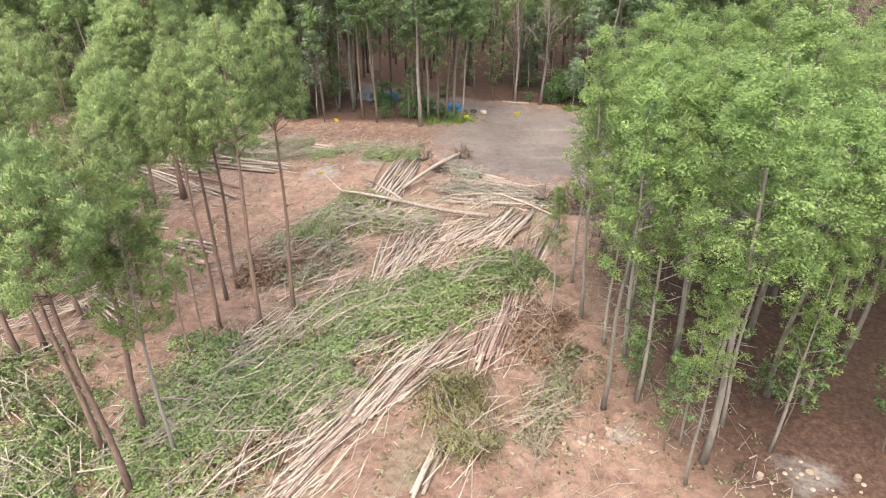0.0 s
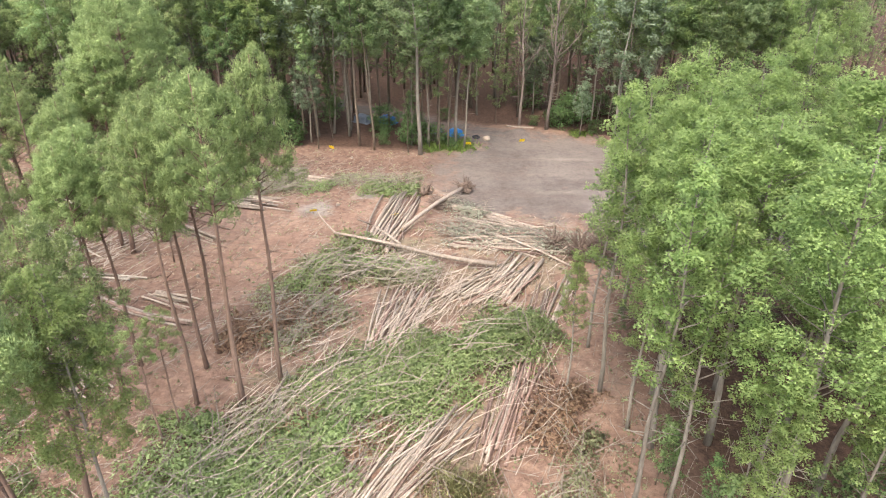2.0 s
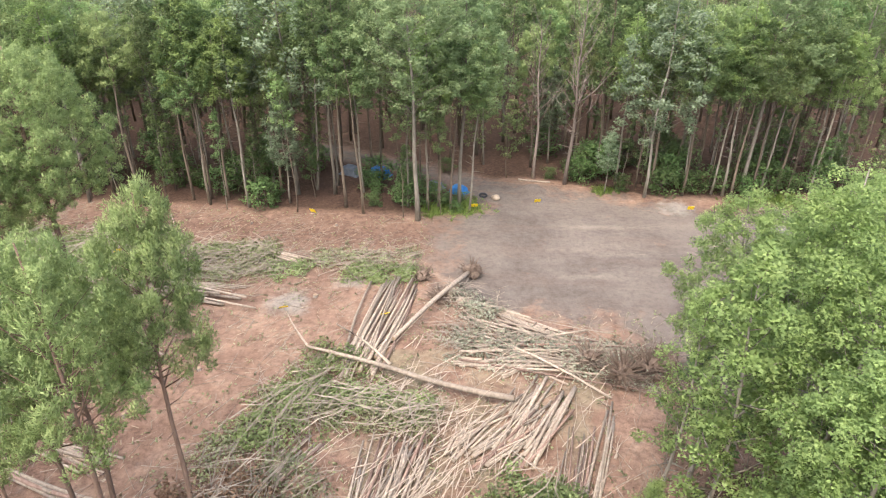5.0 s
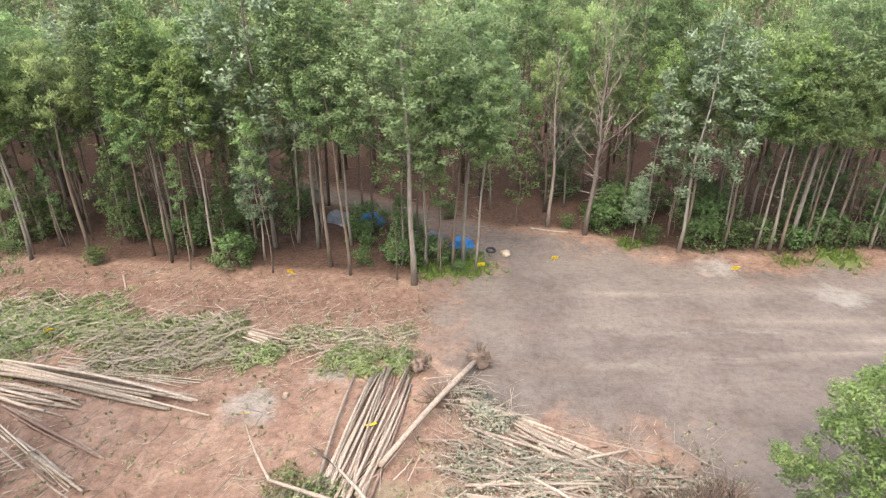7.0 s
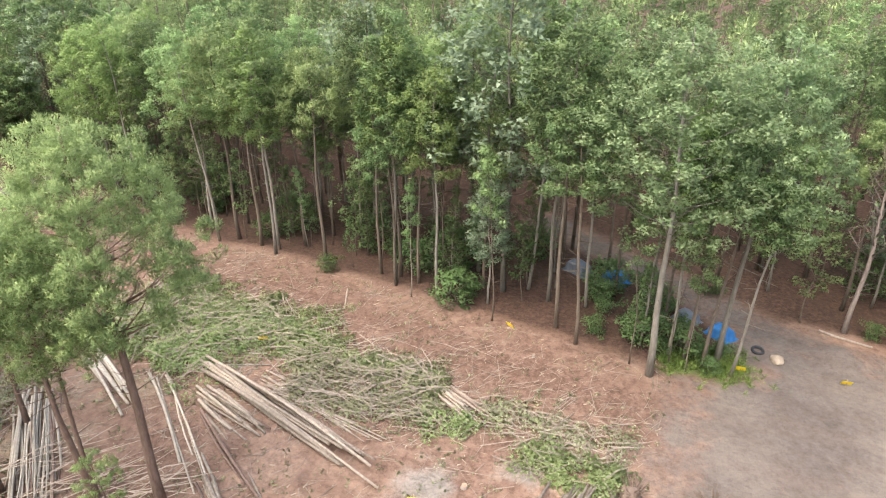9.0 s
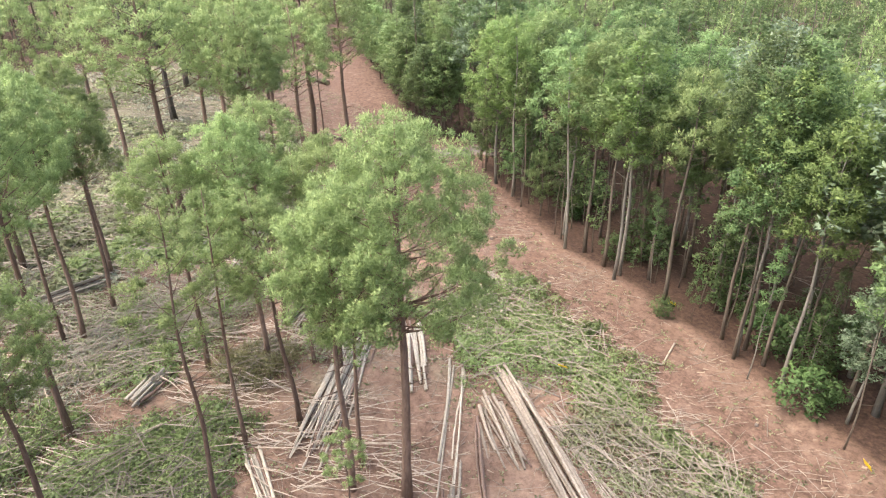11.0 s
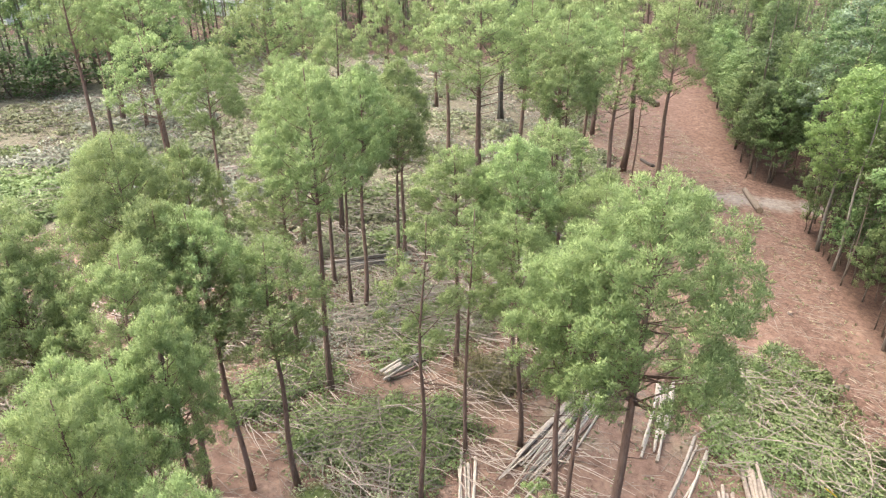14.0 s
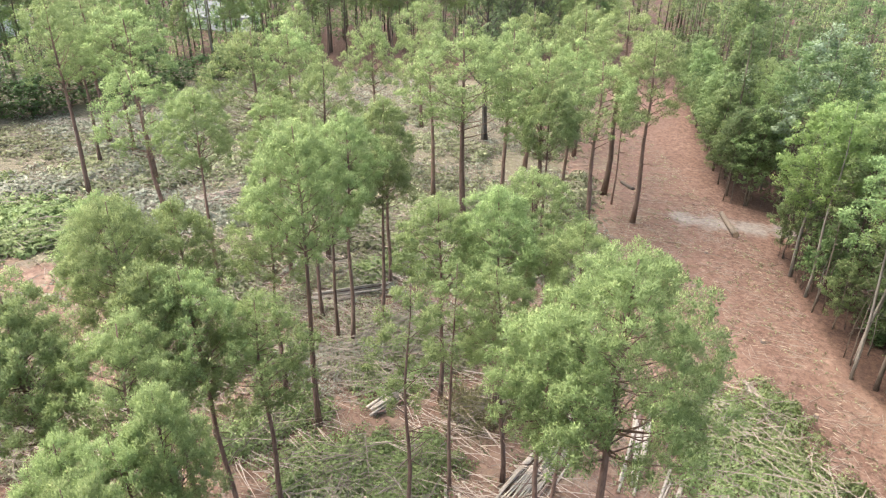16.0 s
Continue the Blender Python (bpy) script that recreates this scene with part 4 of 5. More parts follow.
# heaps of the clearing's far side
log_pile(-25.3, 57.3, -12.7, 53.8, 10, 0.6, 0.13)
log_pile(-24.6, 55.3, -19.7, 53.8, 10, 0.8, 0.11)
log_pile(-28.1, 55.8, -18.8, 49.2, 4, 0.6, 0.10, bark_mat=PALE_LOG)
log_pile(-32.6, 55.3, -26.7, 52.7, 9, 0.7, 0.12, bark_mat=PALE_LOG)
log_pile(-32.3, 51.3, -25.0, 45.3, 24, 1.2, 0.09, bark_mat=PALE_LOG)
log_pile(-42.0, 54.0, -36.2, 48.2, 14, 1.0, 0.10, bark_mat=PALE_LOG)
log_pile(-14.2, 61.8, -9.1, 59.4, 12, 0.7, 0.09)
log_pile(-35.8, 63.3, -28.0, 63.1, 8, 0.6, 0.10)
log_pile(-23.0, 53.9, -16.7, 50.3, 3, 0.3, 0.10, red=0.8)
log_pile(-19.9, 50.3, -16.7, 48.0, 6, 0.5, 0.11)
log_pile(-26.8, 43.1, -20.1, 42.6, 6, 0.5, 0.10, bark_mat=PALE_LOG)
# heaps among the pines
log_pile(-32.7, 38.8, -34.6, 40.8, 8, 0.6, 0.12, bark_mat=PALE_LOG)
log_pile(-50.0, 40.1, -52.6, 44.2, 12, 0.8, 0.11, bark_mat=PALE_LOG)
log_pile(-45.0, 35.0, -47.4, 39.4, 4, 0.5, 0.13)
log_pile(-38.9, 40.2, -40.9, 42.2, 8, 0.6, 0.11, bark_mat=PALE_LOG)
log_pile(-22.2, 40.1, -15.4, 37.2, 5, 0.4, 0.14)
log_pile(-18.8, 40.6, -15.6, 39.3, 8, 0.7, 0.10)
log_pile(-20.7, 33.1, -17.8, 30.4, 9, 0.8, 0.11)
log_pile(-10.6, 28.0, -8.4, 25.2, 18, 1.3, 0.06, bark_mat=PALE_LOG)
log_pile(-6.5, 22.4, -3.6, 26.6, 10, 0.8, 0.07)
log_pile(-8.8, 28.0, -7.5, 33.1, 9, 0.8, 0.09)
log_pile(-8.9, 37.4, -6.7, 41.0, 14, 0.9, 0.08)
log_pile(-62.0, 20.0, -66.0, 26.0, 8, 0.8, 0.11)
log_pile(-84.0, 26.0, -80.0, 34.0, 7, 0.8, 0.13)

log_pile(-19.5, 16.5, -17.0, 21.5, 12, 1.2, 0.07, 0.8, bark_mat=PALE_LOG)
log_pile(-29.0, 57.0, -24.5, 60.5, 10, 1.6, 0.07, 1.0, bark_mat=PALE_LOG)
log_pile(-22.0, 58.2, -14.0, 56.6, 12, 1.2, 0.06, 0.8)
# long single stems
def gz(x, y, up):
    return (x, y, ground_z(x, y) + up)


log(gz(3.4, 43.9, 0.55), gz(-3.5, 46.5, 0.65), 0.18, 0.14, LOG_BARK, "felled logs", label="long bleached felled trunk lying across smaller logs")
log(gz(-3.5, 46.5, 0.65), gz(-8.0, 48.2, 0.8), 0.14, 0.08, LOG_BARK, "felled logs", label="forked upper stem of a bleached felled trunk", cuts=False)
log(gz(-8.0, 48.2, 0.8), gz(-9.9, 51.6, 1.0), 0.08, 0.03, LOG_BARK, "felled logs", label="crooked tip of a bleached felled trunk", cuts=False)
log(gz(-3.2, 46.6, 0.7), gz(-6.6, 50.2, 1.0), 0.10, 0.04, LOG_BARK, "felled logs", label="side fork of a bleached felled trunk", cuts=False)
log(gz(1.6, 57.8, 0.45), gz(-3.2, 49.4, 0.5), 0.18, 0.14, LOG_BARK, "felled logs", label="thick uprooted trunk with a torn root end")
log(gz(-23.4, 68.8, 0.06), gz(-22.2, 66.4, 0.06), 0.07, 0.05, LOG_BARK, "felled logs", label="pale crooked branch lying on bare clay")
log(gz(-22.2, 66.4, 0.06), gz(-23.8, 65.0, 0.06), 0.06, 0.03, LOG_BARK, "felled logs", label="pale crooked branch end on bare clay", cuts=False)
log(gz(7.0, 77.2, 0.1), gz(10.0, 76.5, 0.1), 0.1, 0.07, LOG_BARK, "felled logs", label="fallen pole beside the footpath")
log(gz(-58.4, 72.8, 0.28), gz(-63.7, 73.7, 0.28), 0.32, 0.24, DARK_BARK, "felled logs", label="thick grey log lying on the bare track")
log(gz(-103.3, 77.1, 0.3), gz(-115.7, 78.1, 0.3), 0.36, 0.22, DARK_BARK, "felled logs", label="fallen grey trunk beside the cleared strip")
log(gz(-94.1, 74.6, 0.3), gz(-98.0, 72.9, 0.5), 0.4, 0.3, DARK_BARK, "felled logs", label="fallen grey trunk on the cleared strip")
log(gz(-69.6, 66.2, 0.16), gz(-71.6, 65.4, 0.16), 0.2, 0.16, OAK_BARK, "felled logs", label="short charred black log on bare clay", cuts=False)

# slash
brush(-8.8, 44.0, -1.6, 42.9, 1.7, 0.80, "mixed", 1.1)
brush(-8.0, 44.6, -2.0, 44.0, 1.6, 0.70, "green", 0.7)
brush(-2.1, 31.0, 4.2, 36.6, 2.6, 1.10, "green", 2.0)
brush(-11.5, 20.0, -7.5, 26.1, 3.2, 0.60, "green", 2.0)
brush(-8.3, 25.2, -2.6, 31.3, 2.6, 0.55, "green", 2.0)
brush(-6.4, 31.3, -1.8, 35.1, 2.0, 0.50, "green", 2.0)
brush(-9.6, 28.2, -5.4, 32.4, 1.6, 0.45, "mixed", 1.3)
brush(-4.2, 27.2, -3.2, 28.4, 0.9, 0.45, "brown", 1.2)
brush(-12.5, 22.5, -10.0, 25.0, 2.6, 0.5, "green", 1.2)
brush(4.0, 21.5, 6.5, 27.0, 1.6, 0.35, "mixed", 0.8)
brush(1.1, 21.0, 0.4, 24.4, 1.9, 0.80, "pine")
brush(-10.6, 19.4, -8.1, 20.7, 2.0, 0.40, "brown")
brush(-7.7, 27.1, -6.9, 29.1, 1.5, 0.40, "brown")
brush(-11.9, 24.8, -12.1, 28.0, 2.2, 0.60, "green")
brush(-21.8, 25.2, -16.5, 18.5, 4.0, 0.70, "green")
brush(-8.9, 41.5, -6.4, 47.4, 2.4, 0.90, "green", 0.8)
brush(-11.7, 35.7, -9.3, 37.4, 2.2, 1.00, "brown")
brush(-9.0, 36.1, -7.7, 38.4, 2.5, 0.60, "mixed")
brush(0.4, 55.3, 2.7, 52.9, 1.3, 0.60, "grey")
brush(1.1, 49.9, 10.7, 47.3, 2.2, 0.60, "grey")
brush(4.5, 28.0, 6.0, 31.0, 1.5, 0.50, "brown")
brush(-29.6, 60.6, -22.4, 63.0, 3.0, 0.70, "green")
brush(-20.0, 59.6, -14.1, 61.0, 2.4, 0.70, "mixed")
brush(-19.4, 57.8, -12.8, 58.6, 1.6, 0.40, "mixed", 1.2)
brush(-12.3, 58.7, -10.4, 58.8, 1.2, 0.50, "green")
brush(-8.9, 60.5, -3.0, 60.4, 1.6, 0.40, "mixed")
brush(-22.5, 61.3, -13.6, 61.3, 1.8, 0.60, "green")
brush(-6.4, 58.3, -2.9, 57.9, 1.4, 0.60, "green", 1.6)
brush(-28.4, 35.5, -28.8, 39.3, 2.4, 0.70, "green", 1.5)
brush(-26.1, 39.9, -29.0, 41.9, 2.0, 0.60, "green", 1.5)
brush(-37.2, 34.5, -38.2, 37.8, 3.0, 0.50, "grey")
brush(-30.8, 32.6, -32.9, 34.9, 2.6, 0.60, "green")
brush(-33.1, 44.4, -32.4, 46.1, 2.0, 1.00, "pine")
brush(-38.1, 38.1, -38.8, 42.9, 3.0, 0.50, "mixed")
brush(-32.5, 57.5, -33.2, 63.5, 3.2, 0.70, "green")
brush(-27.7, 57.8, -26.0, 61.3, 3.4, 0.70, "green")
brush(-26.5, 36.8, -24.0, 38.5, 2.4, 0.50, "mixed")
brush(-43.2, 36.1, -42.0, 42.6, 3.5, 0.40, "mixed")
brush(-54.5, 31.3, -56.2, 39.1, 5.0, 0.50, "mixed")
brush(-37.3, 15.9, -29.6, 20.3, 4.0, 0.50, "mixed")
brush(-69.8, 9.5, -67.2, 14.9, 6.0, 0.50, "mixed")
brush(-77.2, -3.0, -76.3, 4.7, 6.0, 0.50, "mixed", 0.7)
brush(-58.3, 6.1, -56.3, 9.9, 6.0, 0.60, "green")
brush(-87.0, 20.5, -91.3, 32.3, 7.0, 0.50, "mixed")
brush(-106.0, 49.3, -100.6, 63.4, 6.0, 0.60, "mixed")
brush(-83.5, 44.2, -80.0, 49.6, 4.0, 0.60, "mixed")
brush(-100.4, 2.7, -94.1, 16.8, 5.0, 0.40, "mixed")
brush(-60.0, 40.0, -66.0, 50.0, 5.0, 0.40, "mixed")
brush(-62.0, 16.0, -58.0, 24.0, 4.0, 0.50, "grey")
brush(-72.0, 20.0, -76.0, 30.0, 5.0, 0.45, "mixed")
brush(-82.0, 2.0, -86.0, 12.0, 5.0, 0.45, "grey")
brush(-74.0, 34.0, -70.0, 44.0, 4.5, 0.45, "mixed")
brush(-64.0, 0.0, -60.0, 2.0, 4.0, 0.45, "green")
brush(-92.0, 36.0, -98.0, 46.0, 5.0, 0.50, "mixed")
brush(-58.0, 52.0, -66.0, 58.0, 3.0, 0.45, "mixed")
brush(-50.0, 44.0, -56.0, 48.0, 3.0, 0.45, "green")
brush(-46.0, 28.0, -50.0, 26.0, 3.5, 0.50, "mixed")
brush(-34.0, 26.0, -40.0, 30.0, 3.0, 0.50, "green")
brush(-72.5, 61.0, -66.0, 59.5, 1.8, 0.50, "mixed")
brush(-88.0, 62.0, -80.0, 58.0, 3.0, 0.50, "mixed")
brush(-27.3, 37.4, -28.5, 39.6, 1.6, 0.50, "green")
brush(-25.0, 40.2, -27.2, 41.9, 1.5, 0.50, "green")
brush(-37.8, 35.3, -36.0, 38.2, 2.0, 0.50, "mixed")
brush(-35.4, 38.9, -36.6, 42.4, 2.0, 0.50, "green")
brush(-39.9, 38.1, -42.1, 41.1, 2.2, 0.50, "mixed")
brush(-47.9, 36.1, -51.0, 39.5, 2.5, 0.50, "mixed")
brush(-48.3, 46.9, -51.4, 51.0, 2.2, 0.50, "green")
brush(-56.4, 33.6, -59.1, 37.4, 2.6, 0.50, "green")
brush(-37.9, 44.6, -39.3, 47.0, 1.5, 0.50, "mixed")
brush(-30.3, 31.4, -33.2, 33.0, 2.2, 0.50, "green")
brush(-35.4, 28.1, -37.8, 30.5, 2.6, 0.50, "mixed")
brush(-33.2, 48.8, -35.5, 52.1, 1.8, 0.50, "mixed")
brush(-55.5, 40.4, -57.0, 45.4, 2.4, 0.50, "mixed")
brush(-11.5, 40.0, -9.8, 41.6, 1.2, 0.5, "mixed")
brush(-33.0, 60.0, -27.0, 64.2, 1.8, 0.6, "green")
log_pile(-7.6, 21.0, -2.0, 30.0, 9, 1.6, 0.055, 1.0, bark_mat=PALE_LOG)
log_pile(-11.0, 22.5, -6.5, 28.5, 9, 1.4, 0.05, 1.0, bark_mat=PALE_LOG)
log_pile(-18.0, 59.5, -9.5, 60.6, 8, 1.2, 0.06, 0.9, bark_mat=PALE_LOG)

log_pile(-45.2, 34.3, -47.1, 39.6, 12, 0.5, 0.11, bark_mat=PALE_LOG)
log_pile(-36.7, 48.5, -39.2, 51.6, 12, 0.6, 0.11, bark_mat=PALE_LOG)
log_pile(-38.8, 36.3, -42.3, 38.8, 8, 0.5, 0.09, bark_mat=PALE_LOG)
log_pile(-41.8, 45.3, -53.0, 52.4, 8, 0.6, 0.09, bark_mat=PALE_LOG)
log_pile(-48.4, 32.0, -57.0, 36.9, 10, 1.2, 0.06, bark_mat=PALE_LOG)
log_pile(-50.5, 35.4, -52.8, 39.9, 8, 1.0, 0.06, bark_mat=PALE_LOG)
brush(-36.9, 32.2, -39.4, 34.8, 1.6, 0.6, "green", 1.6)
brush(-38.2, 35.3, -38.3, 38.2, 1.5, 0.6, "grey", 1.6)
brush(-37.0, 37.9, -39.6, 41.6, 1.6, 0.6, "green", 1.6)
brush(-32.8, 44.1, -34.4, 46.4, 1.3, 0.6, "mixed", 1.6)
brush(-43.5, 32.3, -49.5, 33.7, 1.6, 0.6, "mixed", 1.6)
brush(-49.7, 38.1, -53.0, 42.8, 1.8, 0.6, "green", 1.6)
brush(-27.9, 35.5, -29.1, 38.9, 1.9, 0.6, "green", 1.6)
brush(-27.5, 40.1, -30.0, 42.0, 1.5, 0.6, "green", 1.6)
brush(-39.8, 45.5, -42.7, 48.2, 1.4, 0.6, "green", 1.6)
brush(-63.0, 3.7, -68.4, 12.2, 3.0, 0.6, "grey", 1.6)
brush(-74.5, 5.8, -79.7, 15.3, 3.0, 0.6, "grey", 1.6)
brush(-52.7, 7.9, -55.1, 12.2, 3.0, 0.6, "green", 1.6)

heap = tagged(new("log_heap"), "far felled stems lying in loose heaps", "log heap", kind="stuff")
for mat, stems in far_stems.items():
    part("stems", mesh_of("stems", stems.v, stems.f, [mat], True), heap)


def slash_cover(x, y):
    """How thickly cut sticks cover the soil, 0 to 1."""
    k = 0.42
    if x > -17 and y < 47:
        k = max(k, 1.0 - abs(x + 4.5 - 0.33 * (y - 28)) / 9.5)
    if x < -22 and y < 64 and y < edge_y(x) - 8:
        k = max(k, 0.55)
    if -30 < x < -1 and 54 < y < 64:
        k = max(k, 0.45)
    return k


def scatter_debris():
    """Chips, bark, twigs and leaves strewn over the cleared soil."""
    rng = np.random.default_rng(9)

    def strew(n, thresh):
        p = np.column_stack([rng.uniform(-110, 14, n), rng.uniform(0, 74, n)])
        u = rng.random(n)
        keep = [q[1] < edge_y(q[0]) - 0.3 and not (q[0] > -1 and q[1] > 53) and u[i] < slash_cover(*q) * (0.65 + 0.9 * noise.noise(Vector((q[0] * 0.25, q[1] * 0.25, thresh)))) for i, q in enumerate(p)]
        p = p[keep]
        return np.column_stack([p, [ground_z(*q) for q in p]])

    for n, lo, hi, r0, r1, mat, label in ((38000, 0.12, 0.5, 0.012, 0.04, CHIP, "pale wood chips and bark strewn on soil"), (46000, 0.5, 2.2, 0.010, 0.026, TWIG, "cut twigs and thin sticks strewn on soil")):
        p = strew(n, lo)
        m = len(p)
        an = np.where(rng.random(m) < 0.6, 1.05 + rng.normal(size=m) * 0.45, rng.uniform(0, 6.28, m))
        L = rng.uniform(lo, hi, m)
        e = np.column_stack([np.cos(an) * L, np.sin(an) * L, rng.uniform(-0.06, 0.08, m) * L]) / 2
        p[:, 2] += 0.03 + np.abs(e[:, 2])
        v, f = twigs(rng, p - e, p + e, rng.uniform(r0, r1, m), False)
        tagged(new("wood_debris", mesh_of("wood_debris", v, f, [mat])), label, "debris", kind="stuff")
    m = 1200
    y = rng.uniform(13, 50, m)
    p = np.column_stack([0.33 * (y - 28) - 4.5 + np.clip(rng.normal(size=m), -2, 2) * 4.2, y])
    p = np.vstack([p, np.column_stack([rng.uniform(-62, -20, 2600), rng.uniform(20, 50, 2600)])])
    p = p[[noise.noise(Vector((q[0] * 0.3, q[1] * 0.3, 7))) > -0.05 for q in p]]
    m = len(p)
    an = 1.0 + rng.normal(size=m) * 0.35
    L = rng.uniform(1.2, 4.0, m)
    e = np.column_stack([np.cos(an) * L, np.sin(an) * L, rng.uniform(-0.06, 0.10, m) * L]) / 2
    c = np.column_stack([p, [ground_z(*q) + 0.08 for q in p]])
    c[:, 2] += np.abs(e[:, 2]) + rng.uniform(0, 0.45, m)
    v, f = twigs(rng, c - e, c + e, rng.uniform(0.014, 0.038, m))
    tagged(new("cut_sticks", mesh_of("cut_sticks", v, f, [LOG_BARK])), "tangle of long pale cut sticks over slash", "debris", kind="stuff")
    p = strew(30000, 5.0)
    p[:, 2] += 0.08
    v, f, nrm, tone = leaves(rng, p, 0.3, 5, 0.14, 0.25)
    v[:, 2] = np.maximum(v[:, 2], -0.055 * (v[:, 1] - 15) - 0.02)
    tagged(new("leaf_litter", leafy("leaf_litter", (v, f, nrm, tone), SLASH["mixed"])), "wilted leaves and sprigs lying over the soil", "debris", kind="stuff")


scatter_debris()


def field_slash():
    """Wilted tops and sticks that cover the far field."""
    rng = np.random.default_rng(21)
    p = np.column_stack([rng.uniform(-118, -44, 4600), rng.uniform(-42, 60, 4600)])
    p = p[[noise.noise(Vector((q[0] * 0.12, q[1] * 0.12, 4))) > -0.12 for q in p]]
    p = np.column_stack([p, [ground_z(*q) + 0.15 for q in p]])
    tagged(new("field_slash", leafy("field_slash", leaves(rng, p, 0.9, 16, 0.28, 0.3), SLASH["grey"])), "wilted cut tops covering the far field", "slash", kind="stuff")
    q = p[rng.integers(0, len(p), 4200)] + rng.normal(size=(4200, 3)) * np.array([0.8, 0.8, 0.0])
    an = 0.4 + rng.normal(size=len(q)) * 0.6
    L = rng.uniform(1.0, 4.5, len(q))
    e = np.column_stack([np.cos(an) * L, np.sin(an) * L, rng.uniform(-0.05, 0.08, len(q)) * L]) / 2
    v, f = twigs(rng, q - e, q + e, rng.uniform(0.02, 0.055, len(q)), False)
    tagged(new("field_sticks", mesh_of("field_sticks", v, f, [TWIG])), "grey cut poles and sticks on the far field", "slash", kind="stuff")


field_slash()


def grass_patch():
    """Tufts of fresh grass under the front trees and along the pad's edge."""
    rng = np.random.default_rng(33)
    spots = []
    for x, y, r, n in ((1.2, 70.3, 1.7, 260), (-1.0, 69.8, 1.2, 120), (30, 72, 2.0, 120), (14.5, 74.3, 1.0, 60), (26, 71.4, 1.2, 60)):
        q = rng.normal(size=(n, 2)) * r * 0.6 + np.array([x, y])
        spots += [(a, b, ground_z(a, b) + 0.08) for a, b in q]
    v, f, nrm, tone = needles(rng, spots, 0.16, 14, 0.34, 0.02)
    tagged(new("grass", leafy("grass", (v, f, nrm, tone), GRASS)), "fresh yellow-green grass tufts under the trees", "grass", kind="stuff")


GRASS = foliage("grass_blades", (0.12, 0.19, 0.045), (0.19, 0.27, 0.065), (0.27, 0.34, 0.09), 0.3, 0.3)
grass_patch()


# ---- small things ----
def box_mesh(name, sx, sy, sz, mat, bevel=0.0):
    bm = bmesh.new()
    bmesh.ops.create_cube(bm, size=1.0, matrix=Matrix.Diagonal((sx, sy, sz, 1)))
    if bevel:
        bmesh.ops.bevel(bm, geom=bm.edges[:], offset=bevel, segments=1, affect="EDGES")
    me = bpy.data.meshes.new(name)
    bm.to_mesh(me)
    bm.free()
    me.materials.append(mat)
    return me


def marker(x, y, turn, tip, lift=0.28):
    """A yellow marker board on a short stake."""
    root = tagged(new("marker_sign"), "small yellow marker board on a short wooden stake", "sign", "yellow markers")
    root.matrix_basis = pose(x, y, ground_z(x, y), 0, 0, turn)
    st = part("stake", box_mesh("stake", 0.035, 0.03, lift + 0.35, STAKE, 0.004), root)
    st.location = (0, 0.03, (lift + 0.35) / 2 - 0.1)
    pn = part("board", box_mesh("board", 0.56, 0.012, 0.40, YELLOW, 0.004), root)
    pn.matrix_basis = pose(0, 0, lift + 0.05, tip, 0, 0)
    return root


for x, y, turn, tip in ((-26.6, 72.0, 20, 30), (-11.3, 68.8, -25, 25), (2.5, 70.1, 5, 20), (8.1, 71.2, 10, 30), (21.1, 69.6, 0, 25), (-10.5, 53.2, 15, 45)):
    marker(x, y, turn, tip)
marker(-24.1, 60.3, 30, 40, 0.75)
marker(-3.9, 52.3, 20, 60, 0.4)



def stump(x, y, r, h=0.22):
    """A sawn stump with a flared foot."""
    root = tagged(new("stump"), "low pale sawn tree stump in the soil", "stump", "stumps")
    root.matrix_basis = pose(x, y, ground_z(x, y), lrng.uniform(-6, 6), lrng.uniform(-6, 6), lrng.uniform(0, 360))
    v, f = tube(lrng, [(0, 0, -0.1), (0, 0, 0.05), (0, 0, h)], [r * 1.5, r * 1.15, r], 9)
    part("bark", mesh_of("bark", v, f, [DEAD_BARK], True), root)
    v, f = tube(lrng, [(0, 0, h - 0.01), (0, 0, h + 0.012)], [r * 0.92, r * 0.92], 9)
    part("cut_face", mesh_of("cut_face", v, f, [CUT]), root, "pale sawn face")


for x, y, r in ((13.0, 19.2, 0.2), (15.1, 19.3, 0.26), (17.0, 19.1, 0.18), (6.2, 21.3, 0.16), (7.4, 21.7, 0.2), (-9.0, 66.5, 0.13), (-16.0, 66.8, 0.12), (-8.8, 55.0, 0.2),
                (-33.0, 66.5, 0.18), (-24.5, 65.5, 0.15), (-14.0, 47.0, 0.16), (-16.5, 43.0, 0.15), (-41.0, 67.0, 0.2), (-48.0, 66.0, 0.2), (-55.0, 68.5, 0.22)):
    stump(x, y, r * 0.7)


